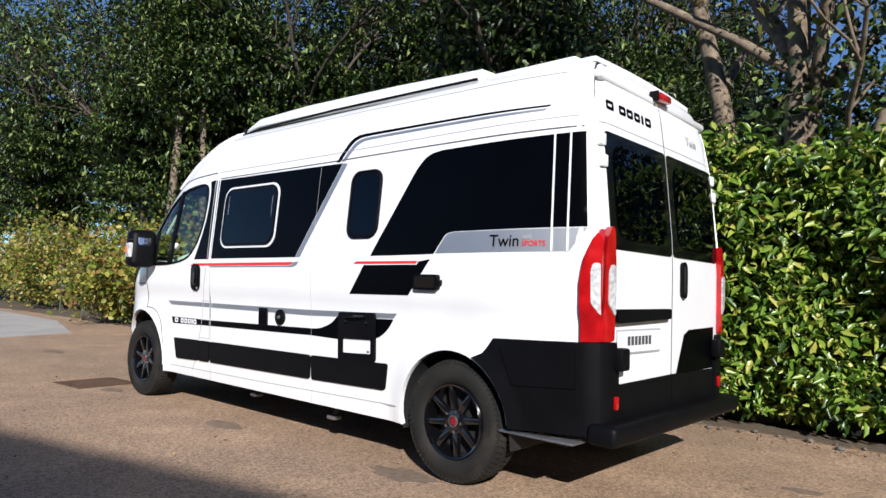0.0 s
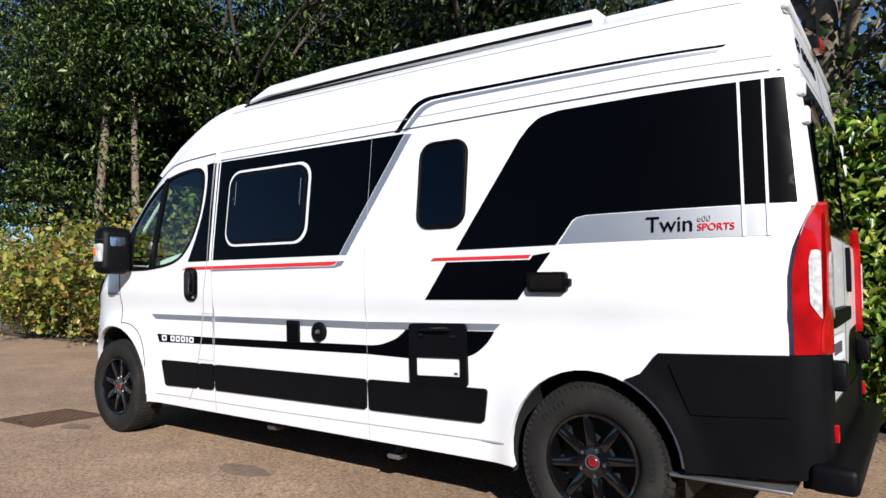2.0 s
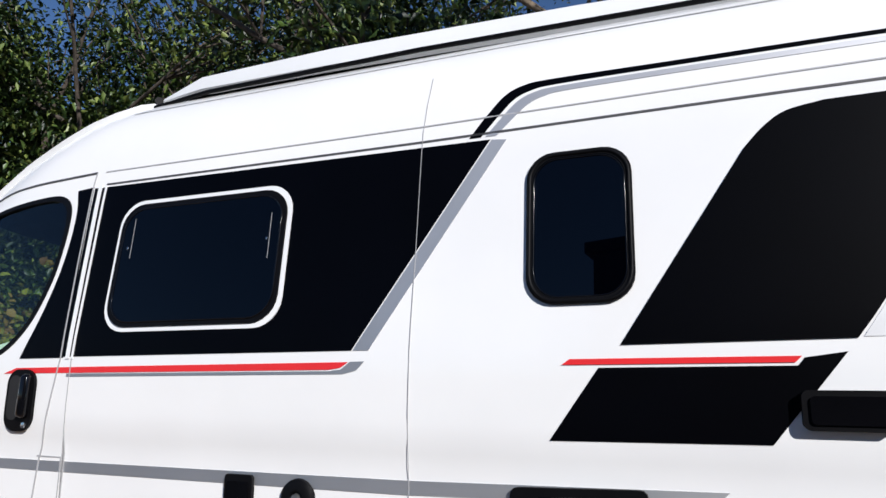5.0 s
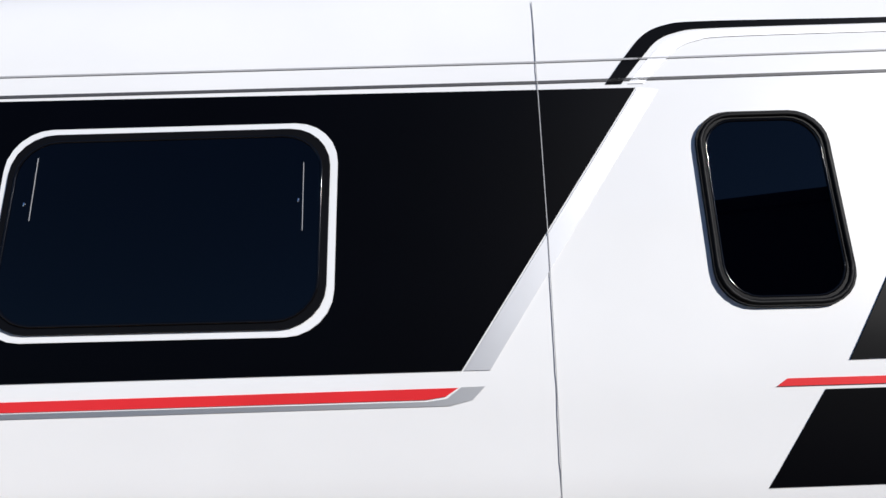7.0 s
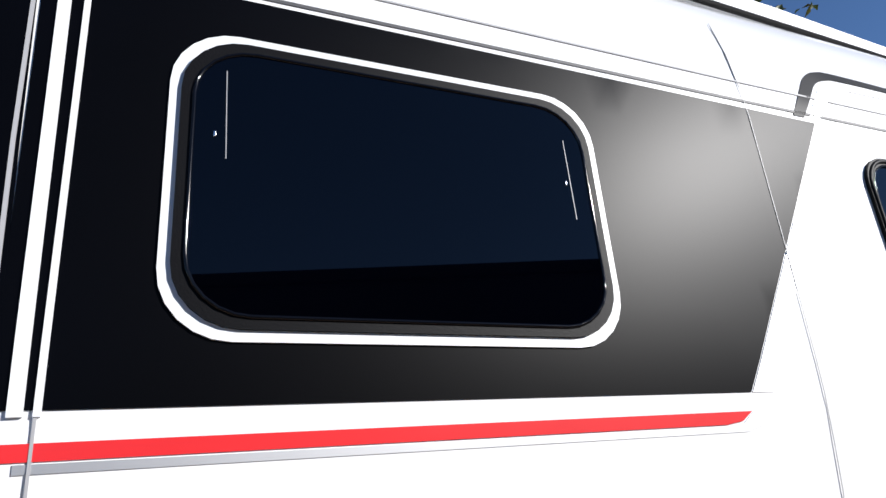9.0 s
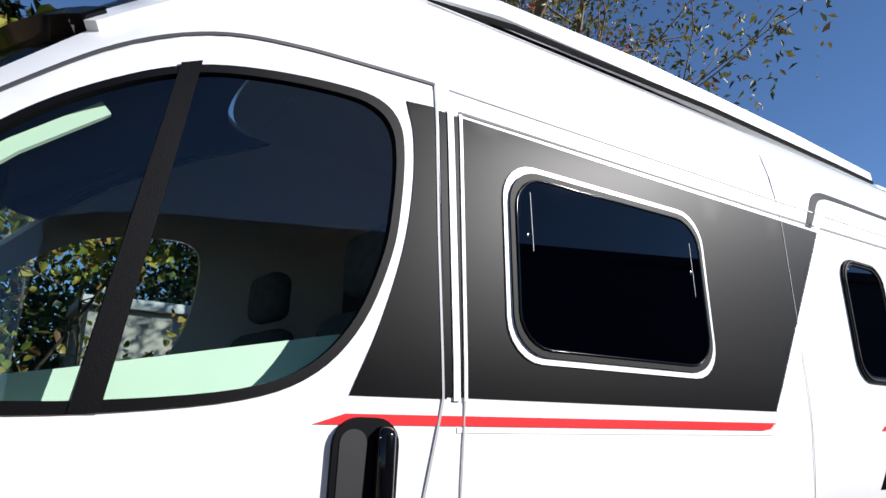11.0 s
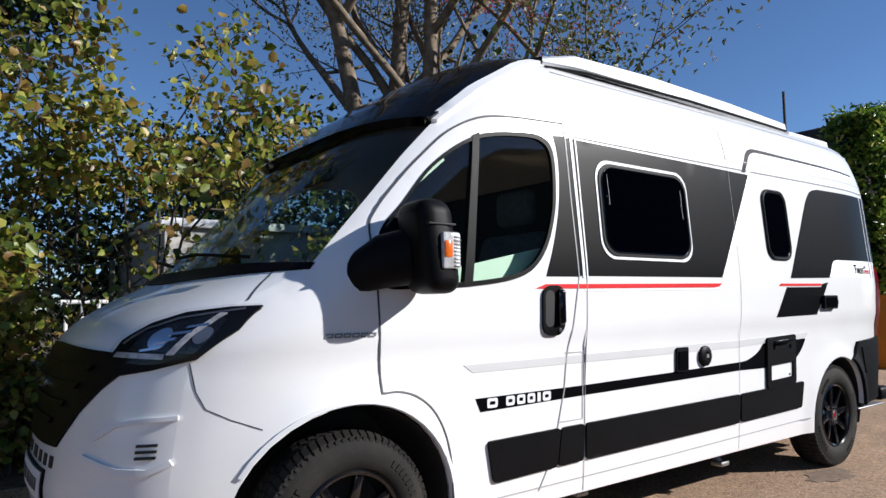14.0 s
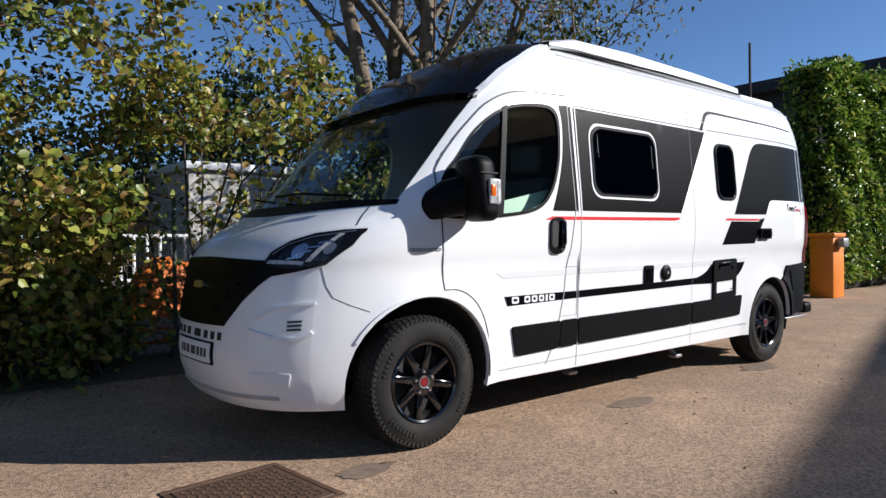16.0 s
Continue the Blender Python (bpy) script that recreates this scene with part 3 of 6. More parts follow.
lettering("lettering", "Twin", 0.098, (4.334, side_y(4.334, 1.386) - 0.007, 1.388), along(4.334, 4.53, 1.386), slope, BLACK_FILM, van, "dark model lettering on the grey panel")
lettering("lettering", "SPORTS", 0.042, (4.548, side_y(4.548, 1.388) - 0.007, 1.390), along(4.548, 4.70, 1.388), slope, RED_FILM, van, "red lettering on the grey panel")
lettering("lettering", "600", 0.036, (4.548, side_y(4.548, 1.425) - 0.007, 1.428), along(4.548, 4.70, 1.42), slope, SEAM_LIGHT, van)

# ------------------------------------------------ panel joints
DOOR_TOP = curve_pts([(0.085, 1.25), (0.072, 1.485), (0.113, 1.58), (0.225, 1.71), (0.345, 1.83), (0.50, 1.962), (0.67, 2.045), (0.85, 2.075), (1.05, 2.088), (1.212, 2.096)])
DOOR_REAR = [(1.212, 2.096), (1.218, 1.70), (1.230, 1.322), (1.180, 1.045), (1.155, 0.93), (1.140, 0.78), (1.10, 0.62), (1.04, 0.43), (0.98, 0.33)]
DOOR_FRONT = [(0.085, 1.25), (0.105, 0.98), (0.112, 0.855)] + curve_pts([(0.112, 0.855), (0.20, 0.853), (0.29, 0.822), (0.37, 0.755), (0.425, 0.65), (0.455, 0.50), (0.462, 0.33)])
for pts, w, mat in ((DOOR_TOP, 0.008, SEAM), (DOOR_FRONT, 0.007, SEAM), (DOOR_REAR, 0.006, SEAM_LIGHT)):
    sheet("panel_gap", SIDE, ribbon(pts[::-1], w), mat, van, off=0.0036, thick=0.003, res=0.05)
sheet("panel_gap", SIDE, ribbon([(1.288, 1.318), (1.286, 0.28)], 0.004), SEAM_LIGHT, van, off=0.0035, thick=0.001)
sheet("panel_gap", SIDE, ribbon([(2.712, 2.30), (2.705, 2.07), (2.705, 1.65), (2.702, 1.33), (2.70, 0.95), (2.702, 0.28)], 0.0020), SEAM_LIGHT, van, off=0.0035, thick=0.001)
sheet("panel_gap", SIDE, ribbon([(4.86, 2.046), (3.8, 2.044), (2.7, 2.036), (1.283, 2.036)], 0.008), SEAM, van, off=0.002, thick=0.001)
sheet("panel_gap", SIDE, ribbon([(4.83, 2.110), (3.8, 2.106), (2.7, 2.096), (1.26, 2.096)], 0.005), SEAM_LIGHT, van, off=0.002, thick=0.001)
sheet("panel_gap", SIDE, ribbon([(4.7, 2.395), (3.0, 2.415), (1.25, 2.405)], 0.004), SEAM_LIGHT, van, off=0.0015, thick=0.001)
sheet("panel_gap", SIDE, ribbon([(1.145, 0.955), (1.270, 0.955), (1.270, 0.63), (1.10, 0.63)], 0.005), SEAM_LIGHT, van, off=0.0035, thick=0.001)
sheet("film_panel", SIDE, [(1.236, 1.326), (1.296, 1.326), (1.296, 2.022), (1.222, 2.024)], BLACK_FILM, van, off=0.0018, thick=0.001)
sheet("pillar_strip", SIDE, ribbon([(1.254, 2.03), (1.266, 1.318)], 0.018), WHITE_PLASTIC, van, "white pillar strip", off=0.005, thick=0.004)
sheet("pillar_strip", SIDE, ribbon([(1.286, 2.03), (1.290, 1.318)], 0.009), WHITE_PLASTIC, van, "white pillar strip", off=0.005, thick=0.004)
for pts in ([(0.46, 1.0), (0.43, 0.90), (0.40, 0.84), (0.34, 0.80), (0.27, 0.76)],):
    xz = [(FRONT(-u, z)[0], z) for u, z in pts]
    sheet("panel_gap", SIDE, ribbon(xz, 0.004), SEAM, van, off=0.0012, thick=0.001, res=0.03)
hood_seam = [(0.495, 1.335), (0.47, 1.28), (0.43, 1.22)]
sheet("panel_gap", FRONT, ribbon(neg(hood_seam), 0.006), SEAM, van, off=0.002, thick=0.001, res=0.03)

# ------------------------------------------------ camper windows
w1 = raw_part("window", sheet_mesh("window", SIDE, WIN1, WHITE_PLASTIC, off=0.006, thick=0.008, holes=[frame_ring(WIN1, 0.017)], res=0.04), van, "tinted side window with a white rim")
IN1 = frame_ring(WIN1, 0.017)
sheet("seal", SIDE, IN1, BLACK_PLASTIC, w1, "black rubber seal", off=0.012, thick=0.012, holes=[frame_ring(IN1, 0.020)], res=0.04)
sheet("pane", SIDE, frame_ring(IN1, 0.018), ACRYLIC, w1, "dark smoked acrylic pane", off=0.013, thick=0.01, res=0.06)


def bead(outline, off, r):
    """A round rubber bead along a closed outline on the side."""
    bm = bmesh.new()
    pts = [Vector(SIDE(x, z)) + Vector((0, -off, 0)) for x, z in densify(outline, 0.03)]
    tube(bm, pts + pts[:2], r, 7, cap=False)
    return bm


part("bead", bead(frame_ring(IN1, 0.019), 0.013, 0.0035), BLACK_GLOSS, w1, "glossy black bead round the pane", 80)
for x, z in ((1.482, 1.742), (2.128, 1.735)):
    part("catch", boxed((x - 0.002, side_y(x, z) - 0.0155, z - 0.005), (x + 0.002, side_y(x, z) - 0.012, z + 0.005), 0.001), CHROME, w1, "small pale catch")
for a, b in (((1.500, 1.70), (1.497, 1.86)), ((2.140, 1.66), (2.137, 1.83))):
    sheet("catch_line", SIDE, ribbon([b, a], 0.0014), SEAM_LIGHT, w1, off=0.0142, thick=0.001)
WIN2 = rounded(3.070, 1.458, 3.385, 1.936, 0.085)
w2 = raw_part("window", sheet_mesh("window", SIDE, WIN2, BLACK_PLASTIC, off=0.010, thick=0.012, holes=[frame_ring(WIN2, 0.019)], res=0.04), van, "small dark window with a black frame")
sheet("pane", SIDE, frame_ring(WIN2, 0.021), ACRYLIC, w2, "dark smoked acrylic pane", off=0.006, thick=0.01, res=0.06)
sheet("inner_frame", SIDE, frame_ring(WIN2, 0.014), BLACK_PLASTIC, w2, off=0.006, thick=0.008, holes=[frame_ring(WIN2, 0.022)], res=0.04)
part("bead", bead(frame_ring(WIN2, 0.009), 0.009, 0.0065), BLACK_PLASTIC, w2, "rounded black frame bead", 80)
part("bead", bead(frame_ring(WIN2, 0.022), 0.007, 0.003), BLACK_GLOSS, w2, "", 80)

# ------------------------------------------------ cab door glass and black film
dw = raw_part("cab_window", sheet_mesh("cab_window", SIDE, [tuple(p) for p in DOOR_WINDOW], BLACK_PLASTIC, off=0.004, thick=0.02, holes=[frame_ring(DOOR_WINDOW, 0.022)], res=0.04), van,
              "cab door window with a black rubber seal")
sheet("pane", SIDE, frame_ring(DOOR_WINDOW, 0.016), GLASS_CAB, dw, "lightly tinted glass pane", off=-0.006, thick=0.004, res=0.06, back=False)
sheet("divider_bar", SIDE, [(0.505, 1.27), (0.553, 1.272), (0.652, 1.968), (0.612, 1.950)], BLACK_PLASTIC, dw, "black window divider bar", off=0.006, thick=0.03)
sheet("pane", SIDE_R, [(5 - x, z) for x, z in frame_ring(DOOR_WINDOW, 0.016)][::-1], GLASS_CAB, dw, off=-0.006, thick=0.004, res=0.08, back=False)
sheet("mirror_triangle", SIDE, [(0.095, 1.275), (0.27, 1.275), (0.255, 1.60), (0.20, 1.57), (0.10, 1.46)], BLACK_PLASTIC, dw, "black plastic mirror triangle", off=0.008, thick=0.02)
sheet("film_panel", SIDE, [(1.004, 1.320), (1.240, 1.322), (1.226, 1.70), (1.216, 2.030), (1.128, 2.022)] + curve_pts([(1.128, 2.022), (1.148, 1.93), (1.147, 1.80), (1.123, 1.646), (1.070, 1.476), (1.004, 1.322)], 6)[1:-1], BLACK_FILM, van,
      "satin black film panel", off=0.002, thick=0.0015)

# ------------------------------------------------ door handle, latch, vents, service door
HAND = rounded(0.972, 1.045, 1.120, 1.278, 0.055)
h = sheet("door_handle", SIDE, HAND, BLACK_PLASTIC, van, "black plastic cab door handle", off=0.012, thick=0.014, res=0.03)
sheet("handle_recess", SIDE, rounded(0.985, 1.085, 1.045, 1.255, 0.028), DARK, h, off=0.0135, thick=0.002, res=0.03)
gy = side_y(1.08, 1.17)
bm = boxed((1.062, gy - 0.050, 1.092), (1.104, gy - 0.008, 1.262), 0.016, 3)
for w in bm.verts:
    w.co.y += 0.5 * (w.co.z - 1.177) ** 2 * 4
part("grip", bm, BLACK_GLOSS, h)
bm = bmesh.new()
lathe(bm, [(0.0001, -0.004), (0.011, -0.003), (0.012, 0.01)], 16, "y", (1.085, side_y(1.08, 1.065) - 0.014, 1.066))
part("lock", bm, CHROME, h, "chrome lock")
LAT = rounded(3.764, 1.126, 3.966, 1.222, 0.018)
la = sheet("outlet_box", SIDE, LAT, BLACK_PLASTIC, van, "black plastic outlet cover", off=0.028, thick=0.03, res=0.03)
sheet("lid", SIDE, rounded(3.782, 1.140, 3.950, 1.208, 0.012), BLACK_GLOSS, la, off=0.034, thick=0.008, res=0.03)
bm = boxed((3.955, side_y(3.96, 1.17) - 0.026, 1.155), (3.985, side_y(3.96, 1.17) + 0.004, 1.19), 0.006)
part("hinge", bm, BLACK_PLASTIC, la)
v = sheet("vent_cover", SIDE, rounded(2.036, 0.800, 2.146, 0.936, 0.012), BLACK_PLASTIC, van, "black plastic flap", off=0.014, thick=0.016, res=0.03)
sheet("flap", SIDE, rounded(2.048, 0.812, 2.134, 0.915, 0.008), BLACK_GLOSS, v, off=0.020, thick=0.008, res=0.03)
bm = bmesh.new()
lathe(bm, [(0.0001, -0.012), (0.018, -0.014), (0.024, -0.024), (0.046, -0.024), (0.058, -0.016), (0.062, 0.01)], 28, "y", (2.318, side_y(2.318, 0.875), 0.875))
fl = part("filler_cap", bm, BLACK_PLASTIC, van, "round black filler cap")
bm = bmesh.new()
lathe(bm, [(0.0001, -0.028), (0.012, -0.028), (0.016, -0.012)], 16, "y", (2.318, side_y(2.318, 0.875), 0.875))
part("lock", bm, STEEL, fl)
SD = soft_poly([(3.018, 0.620), (3.392, 0.634), (3.390, 0.962), (3.015, 0.950)], 0.025, 4)
SDI = soft_poly([(3.064, 0.672), (3.350, 0.684), (3.350, 0.780), (3.064, 0.770)], 0.008, 3)
sd = sheet("service_hatch", SIDE, SD, BLACK_PLASTIC, van, "black framed service hatch", off=0.016, thick=0.018, holes=[SDI], res=0.03)
sheet("hatch_panel", SIDE, SDI, WHITE_PLASTIC, sd, "white hatch panel", off=0.006, thick=0.006, res=0.04)
bm = bmesh.new()
yy = side_y(3.2, 0.93) - 0.02
tube(bm, [(3.10, yy + 0.006, 0.918), (3.12, yy - 0.022, 0.922), (3.28, yy - 0.022, 0.928), (3.30, yy + 0.006, 0.926)], 0.009, 8)
part("hatch_handle", bm, BLACK_GLOSS, sd)
for x in (3.10, 3.31):
    bm = bmesh.new()
    lathe(bm, [(0.0001, -0.02), (0.016, -0.018), (0.018, 0.006)], 14, "y", (x, side_y(x, 0.88), 0.885))
    part("catch", bm, BLACK_GLOSS, sd)
bm = boxed((3.305, side_y(3.3, .69) - 0.008, 0.69), (3.33, side_y(3.3, .69) + 0.002, 0.705), 0.002)
part("lock", bm, CHROME, sd)
# sill panels
for pts in ([(0.695, 0.412), (1.092, 0.424), (1.110, 0.604), (0.655, 0.598)], [(1.100, 0.424), (1.275, 0.428), (1.278, 0.606), (1.118, 0.604)],
            [(1.296, 0.428), (2.690, 0.446), (2.694, 0.620), (1.290, 0.606)], [(2.712, 0.446), (3.482, 0.462), (3.508, 0.636), (2.706, 0.620)]):
    sheet("sill_panel", SIDE, soft_poly(pts, 0.022, 4), BLACK_PLASTIC, van, "black plastic sill panel", off=0.012, thick=0.014, res=0.05)
sheet("sill_edge", SIDE, ribbon([(3.60, 0.375), (2.0, 0.35), (0.55, 0.34)], 0.006), SEAM_LIGHT, van, off=0.002, thick=0.001)

# ------------------------------------------------ rear corner cladding, bumper
clad = [(4.478, 0.378), (x_rear(.3) - 0.027, 0.400), (x_rear(.88) - 0.027, 0.885), (4.372, 0.868), (4.300, 0.775)] + arch(4.05, 0.425, 65, 6)
sheet("corner_cladding", SIDE, clad, BLACK_PLASTIC, van, "black plastic rear corner cladding", off=0.022, thick=0.024, res=0.04)
sheet("cladding_crease", SIDE, [(4.50, 0.62), (4.865, 0.64), (4.865, 0.84), (4.42, 0.825)], BLACK_PLASTIC, van, off=0.030, thick=0.01, res=0.05)
sheet("arch_trim", SIDE, arch(0.0, 0.466, 150, -4) + arch(0.0, 0.482, -4, 150), WHITE_PLASTIC, van, off=0.008, thick=0.01, res=0.04)
for flip in (False, True):
    c = [(0.152, 0.36), (0.32, 0.36), (0.305, 0.80), (0.275, 0.885), (0.152, 0.885)]
    if flip:
        c = [(2 * MID - y, z) for y, z in c][::-1]
    sheet("corner_cladding", REAR, c, BLACK_PLASTIC, van, "black plastic rear corner cladding", off=0.024, thick=0.03, res=0.03)
bm = bmesh.new()
box(bm, (4.93, 0.10, 0.36), (5.10, 1.95, 0.47), 0.03, 3)
bump_rear = part("rear_bumper", bm, BLACK_PLASTIC, van, "black plastic rear bumper step")
for y in (0.265, 1.785):
    bm = boxed((5.0, y - 0.008, 0.53), (5.022, y + 0.022, 0.60), 0.005)
    part("reflector", bm, RED_LENS, bump_rear, "red reflector")
for y in (0.30, 1.75):
    bm = boxed((4.985, y - 0.05, 0.735), (5.055, y + 0.045, 0.855), 0.014)
    part("door_stop", bm, BLACK_PLASTIC, bump_rear, "black door stop block")

# ------------------------------------------------ rear doors
rzs = np.linspace(0.42, 2.50, 45)
rear_poly = [(y_base(z) + 0.118, z) for z in rzs][::-1]
rear_poly = [(2 * MID - y, z) for y, z in rear_poly[::-1]] + rear_poly
sheet("rear_wall", REAR, rear_poly, WHITE, van, "glossy white rear doors", res=0.06, thick=0.03)
for side in (0, 1):
    def q(pts):
        return pts if side == 0 else [(2 * MID - y, z) for y, z in pts][::-1]
    PAN = q(soft_poly([(0.238, 1.385), (1.012, 1.385), (1.012, 2.035), (0.243, 2.035)], 0.03, 4))
    rd = sheet("rear_door", REAR, PAN, BLACK_GLOSS, van, "rear door with a black glazed panel", off=0.006, thick=0.008, res=0.06)
    GL = q(rounded(0.315, 1.445, 0.935, 1.975, 0.10))
    sheet("pane", REAR, GL, ACRYLIC, rd, "dark smoked glass pane", off=0.014, thick=0.008, res=0.06)
    sheet("lower_panel", REAR, q([(0.28, 0.43), (1.018, 0.43), (1.018, 0.665), (0.28, 0.655)]), BLACK_PLASTIC, rd, "black plastic lower panel", off=0.008, thick=0.01)
    for z in (1.86, 1.98):
        y = 0.212 if side == 0 else 2 * MID - 0.212
        x = REAR(y, z)[0]
        bm = boxed((x - 0.02, y - 0.03, z - 0.035), (x + 0.022, y + 0.03, z + 0.035), 0.01)
        part("hinge", bm, WHITE_PLASTIC, rd, "white door hinge")
    TL = q([(0.156, 0.892), (0.234, 0.892), (0.238, 1.47), (0.226, 1.502), (0.200, 1.495), (0.170, 1.43), (0.156, 1.32)])
    tl = sheet("tail_light", REAR, soft_poly(TL, 0.02, 3), RED_LENS, van, "red tail light cluster", off=0.034, thick=0.04, res=0.03)
    sheet("clear_lens", REAR, q(soft_poly([(0.172, 1.08), (0.231, 1.015), (0.231, 1.285), (0.185, 1.30), (0.170, 1.26)], 0.03, 4)), CLEAR_LENS, tl, "clear reversing lens", off=0.040, thick=0.01, res=0.03)
    SURF = SIDE if side == 0 else SIDE_R
    tp = [(4.886, 0.887), (4.972, 0.890), (4.972, 1.475), (4.962, 1.480), (4.935, 1.42), (4.907, 1.32), (4.888, 1.20)]
    tp = tp if side == 0 else [(5 - x, z) for x, z in tp][::-1]
    sheet("side_lens", SURF, tp, RED_LENS, tl, off=0.022, thick=0.03, res=0.03)
    cp = soft_poly([(4.937, 1.09), (4.968, 1.03), (4.968, 1.30), (4.945, 1.30), (4.936, 1.26)], 0.01, 3)
    sheet("clear_lens", SURF, cp if side == 0 else [(5 - x, z) for x, z in cp][::-1], CLEAR_LENS, tl, "clear reversing lens", off=0.026, thick=0.008, res=0.03)
sheet("panel_gap", REAR, ribbon([(1.025, 2.33), (1.025, 0.48)][::-1], 0.008), SEAM, van, off=0.002, thick=0.001)
sheet("panel_gap", REAR, ribbon([(0.16, 2.085), (1.9, 2.085)], 0.005), SEAM_LIGHT, van, off=0.002, thick=0.001)
sheet("film_panel", REAR, [(1.10, 0.66), (1.75, 0.66), (1.75, 0.94), (1.30, 0.93), (1.22, 0.90)], BLACK_FILM, van, off=0.003, thick=0.002)
sheet("tail_handle", REAR, soft_poly([(0.265, 0.985), (0.945, 1.005), (0.945, 1.065), (0.265, 1.06)], 0.02, 3), BLACK_PLASTIC, van, "black number plate grip strip", off=0.035, thick=0.04, res=0.05)
pl = sheet("number_plate", REAR, rounded(0.315, 0.825, 0.835, 0.94, 0.012, 3), WHITE_PLASTIC, van, "white plate with dark bars", off=0.012, thick=0.012)
sheet("plate_rim", REAR, rounded(0.305, 0.815, 0.845, 0.95, 0.012, 3), SEAM_LIGHT, pl, off=0.008, thick=0.008)
for k in range(7):
    sheet("plate_bar", REAR, [(0.42 + k * 0.043, 0.862), (0.45 + k * 0.043, 0.862), (0.45 + k * 0.043, 0.912), (0.42 + k * 0.043, 0.912)], SEAM, pl, off=0.014, thick=0.002)
rh = sheet("rear_handle", REAR, rounded(1.145, 1.13, 1.225, 1.36, 0.038), BLACK_PLASTIC, van, "black rear door handle", off=0.02, thick=0.022, res=0.03)
sheet("handle_recess", REAR, rounded(1.165, 1.16, 1.195, 1.33, 0.014), DARK, rh, off=0.022, thick=0.003)
for k, (y0, w) in enumerate(((0.30, 0.085), (0.45, 0.078), (0.545, 0.075), (0.64, 0.072), (0.735, 0.024), (0.785, 0.078))):
    if k == 4:
        sheet("wordmark_bar", REAR, [(y0, 2.172), (y0 + w, 2.172), (y0 + w, 2.226), (y0, 2.226)], BLACK_FILM, van, off=0.003, thick=0.002)
    else:
        ring_glyph("wordmark_shape", REAR, y0, 2.172, w, 0.054, 0.018, BLACK_FILM, van, 0.003, label="black wordmark shape" if k == 0 else "")
lettering("lettering", "Twin", 0.085, (REAR(1.42, 2.19)[0] + 0.006, 1.42, 2.17), (0, 1, 0), (-0.16, 0, 1), SEAM_LIGHT, van)
bm = bmesh.new()
box(bm, (4.70, 0.24, 2.34), (4.885, 1.81, 2.395), 0.025, 3)
spo = part("rear_spoiler", bm, WHITE, van, "white spoiler over the rear doors")
bm = boxed((4.82, 0.95, 2.375), (4.93, 1.12, 2.425), 0.015)
br = part("brake_light", bm, RED_LENS, van, "red high-level brake light")
bm = boxed((4.86, 0.93, 2.365), (4.92, 0.95, 2.43), 0.006)
part("bracket", bm, BLACK_PLASTIC, br)

# ------------------------------------------------ front: grille, lamps, plate
def both(pts, flip):
    return [(-u, z) for u, z in pts] if not flip else [(-(2 - u), z) for u, z in pts][::-1]


def ccw(pts):
    a = sum(p[0] * q[1] - q[0] * p[1] for p, q in zip(pts, pts[1:] + pts[:1]))
    return pts if a > 0 else pts[::-1]


GR = [(0.36, 1.19), (0.40, 1.10), (0.455, 1.01), (0.56, 0.975), (0.655, 0.955), (0.70, 0.91), (0.77, 0.82), (0.845, 0.685), (1.0, 0.68)]
GR = GR + [(2 - u, z) for u, z in GR[:-1][::-1]] + [(1.64, 1.165), (1.42, 1.11), (1.31, 1.035), (1.0, 1.055), (0.69, 1.035), (0.58, 1.11), (0.42, 1.175)]
grille = sheet("grille", FRONT, ccw(neg(GR)), BLACK_PLASTIC, van, "black plastic grille", off=0.010, thick=0.02, res=0.03)
for z, w in ((0.76, 0.10), (0.83, 0.15), (0.90, 0.20), (0.965, 0.24)):
    sheet("grille_bar", FRONT, ccw(neg([(1 - w, z), (1 + w, z), (1 + w + 0.012, z + 0.022), (1 - w - 0.012, z + 0.022)])), BLACK_PLASTIC, grille, off=0.022, thick=0.02, res=0.04)
sheet("badge", FRONT, ccw(neg(rounded(0.982, 0.875, 1.018, 0.915, 0.012))), CHROME, grille, "small bright badge", off=0.03, thick=0.02, res=0.03)
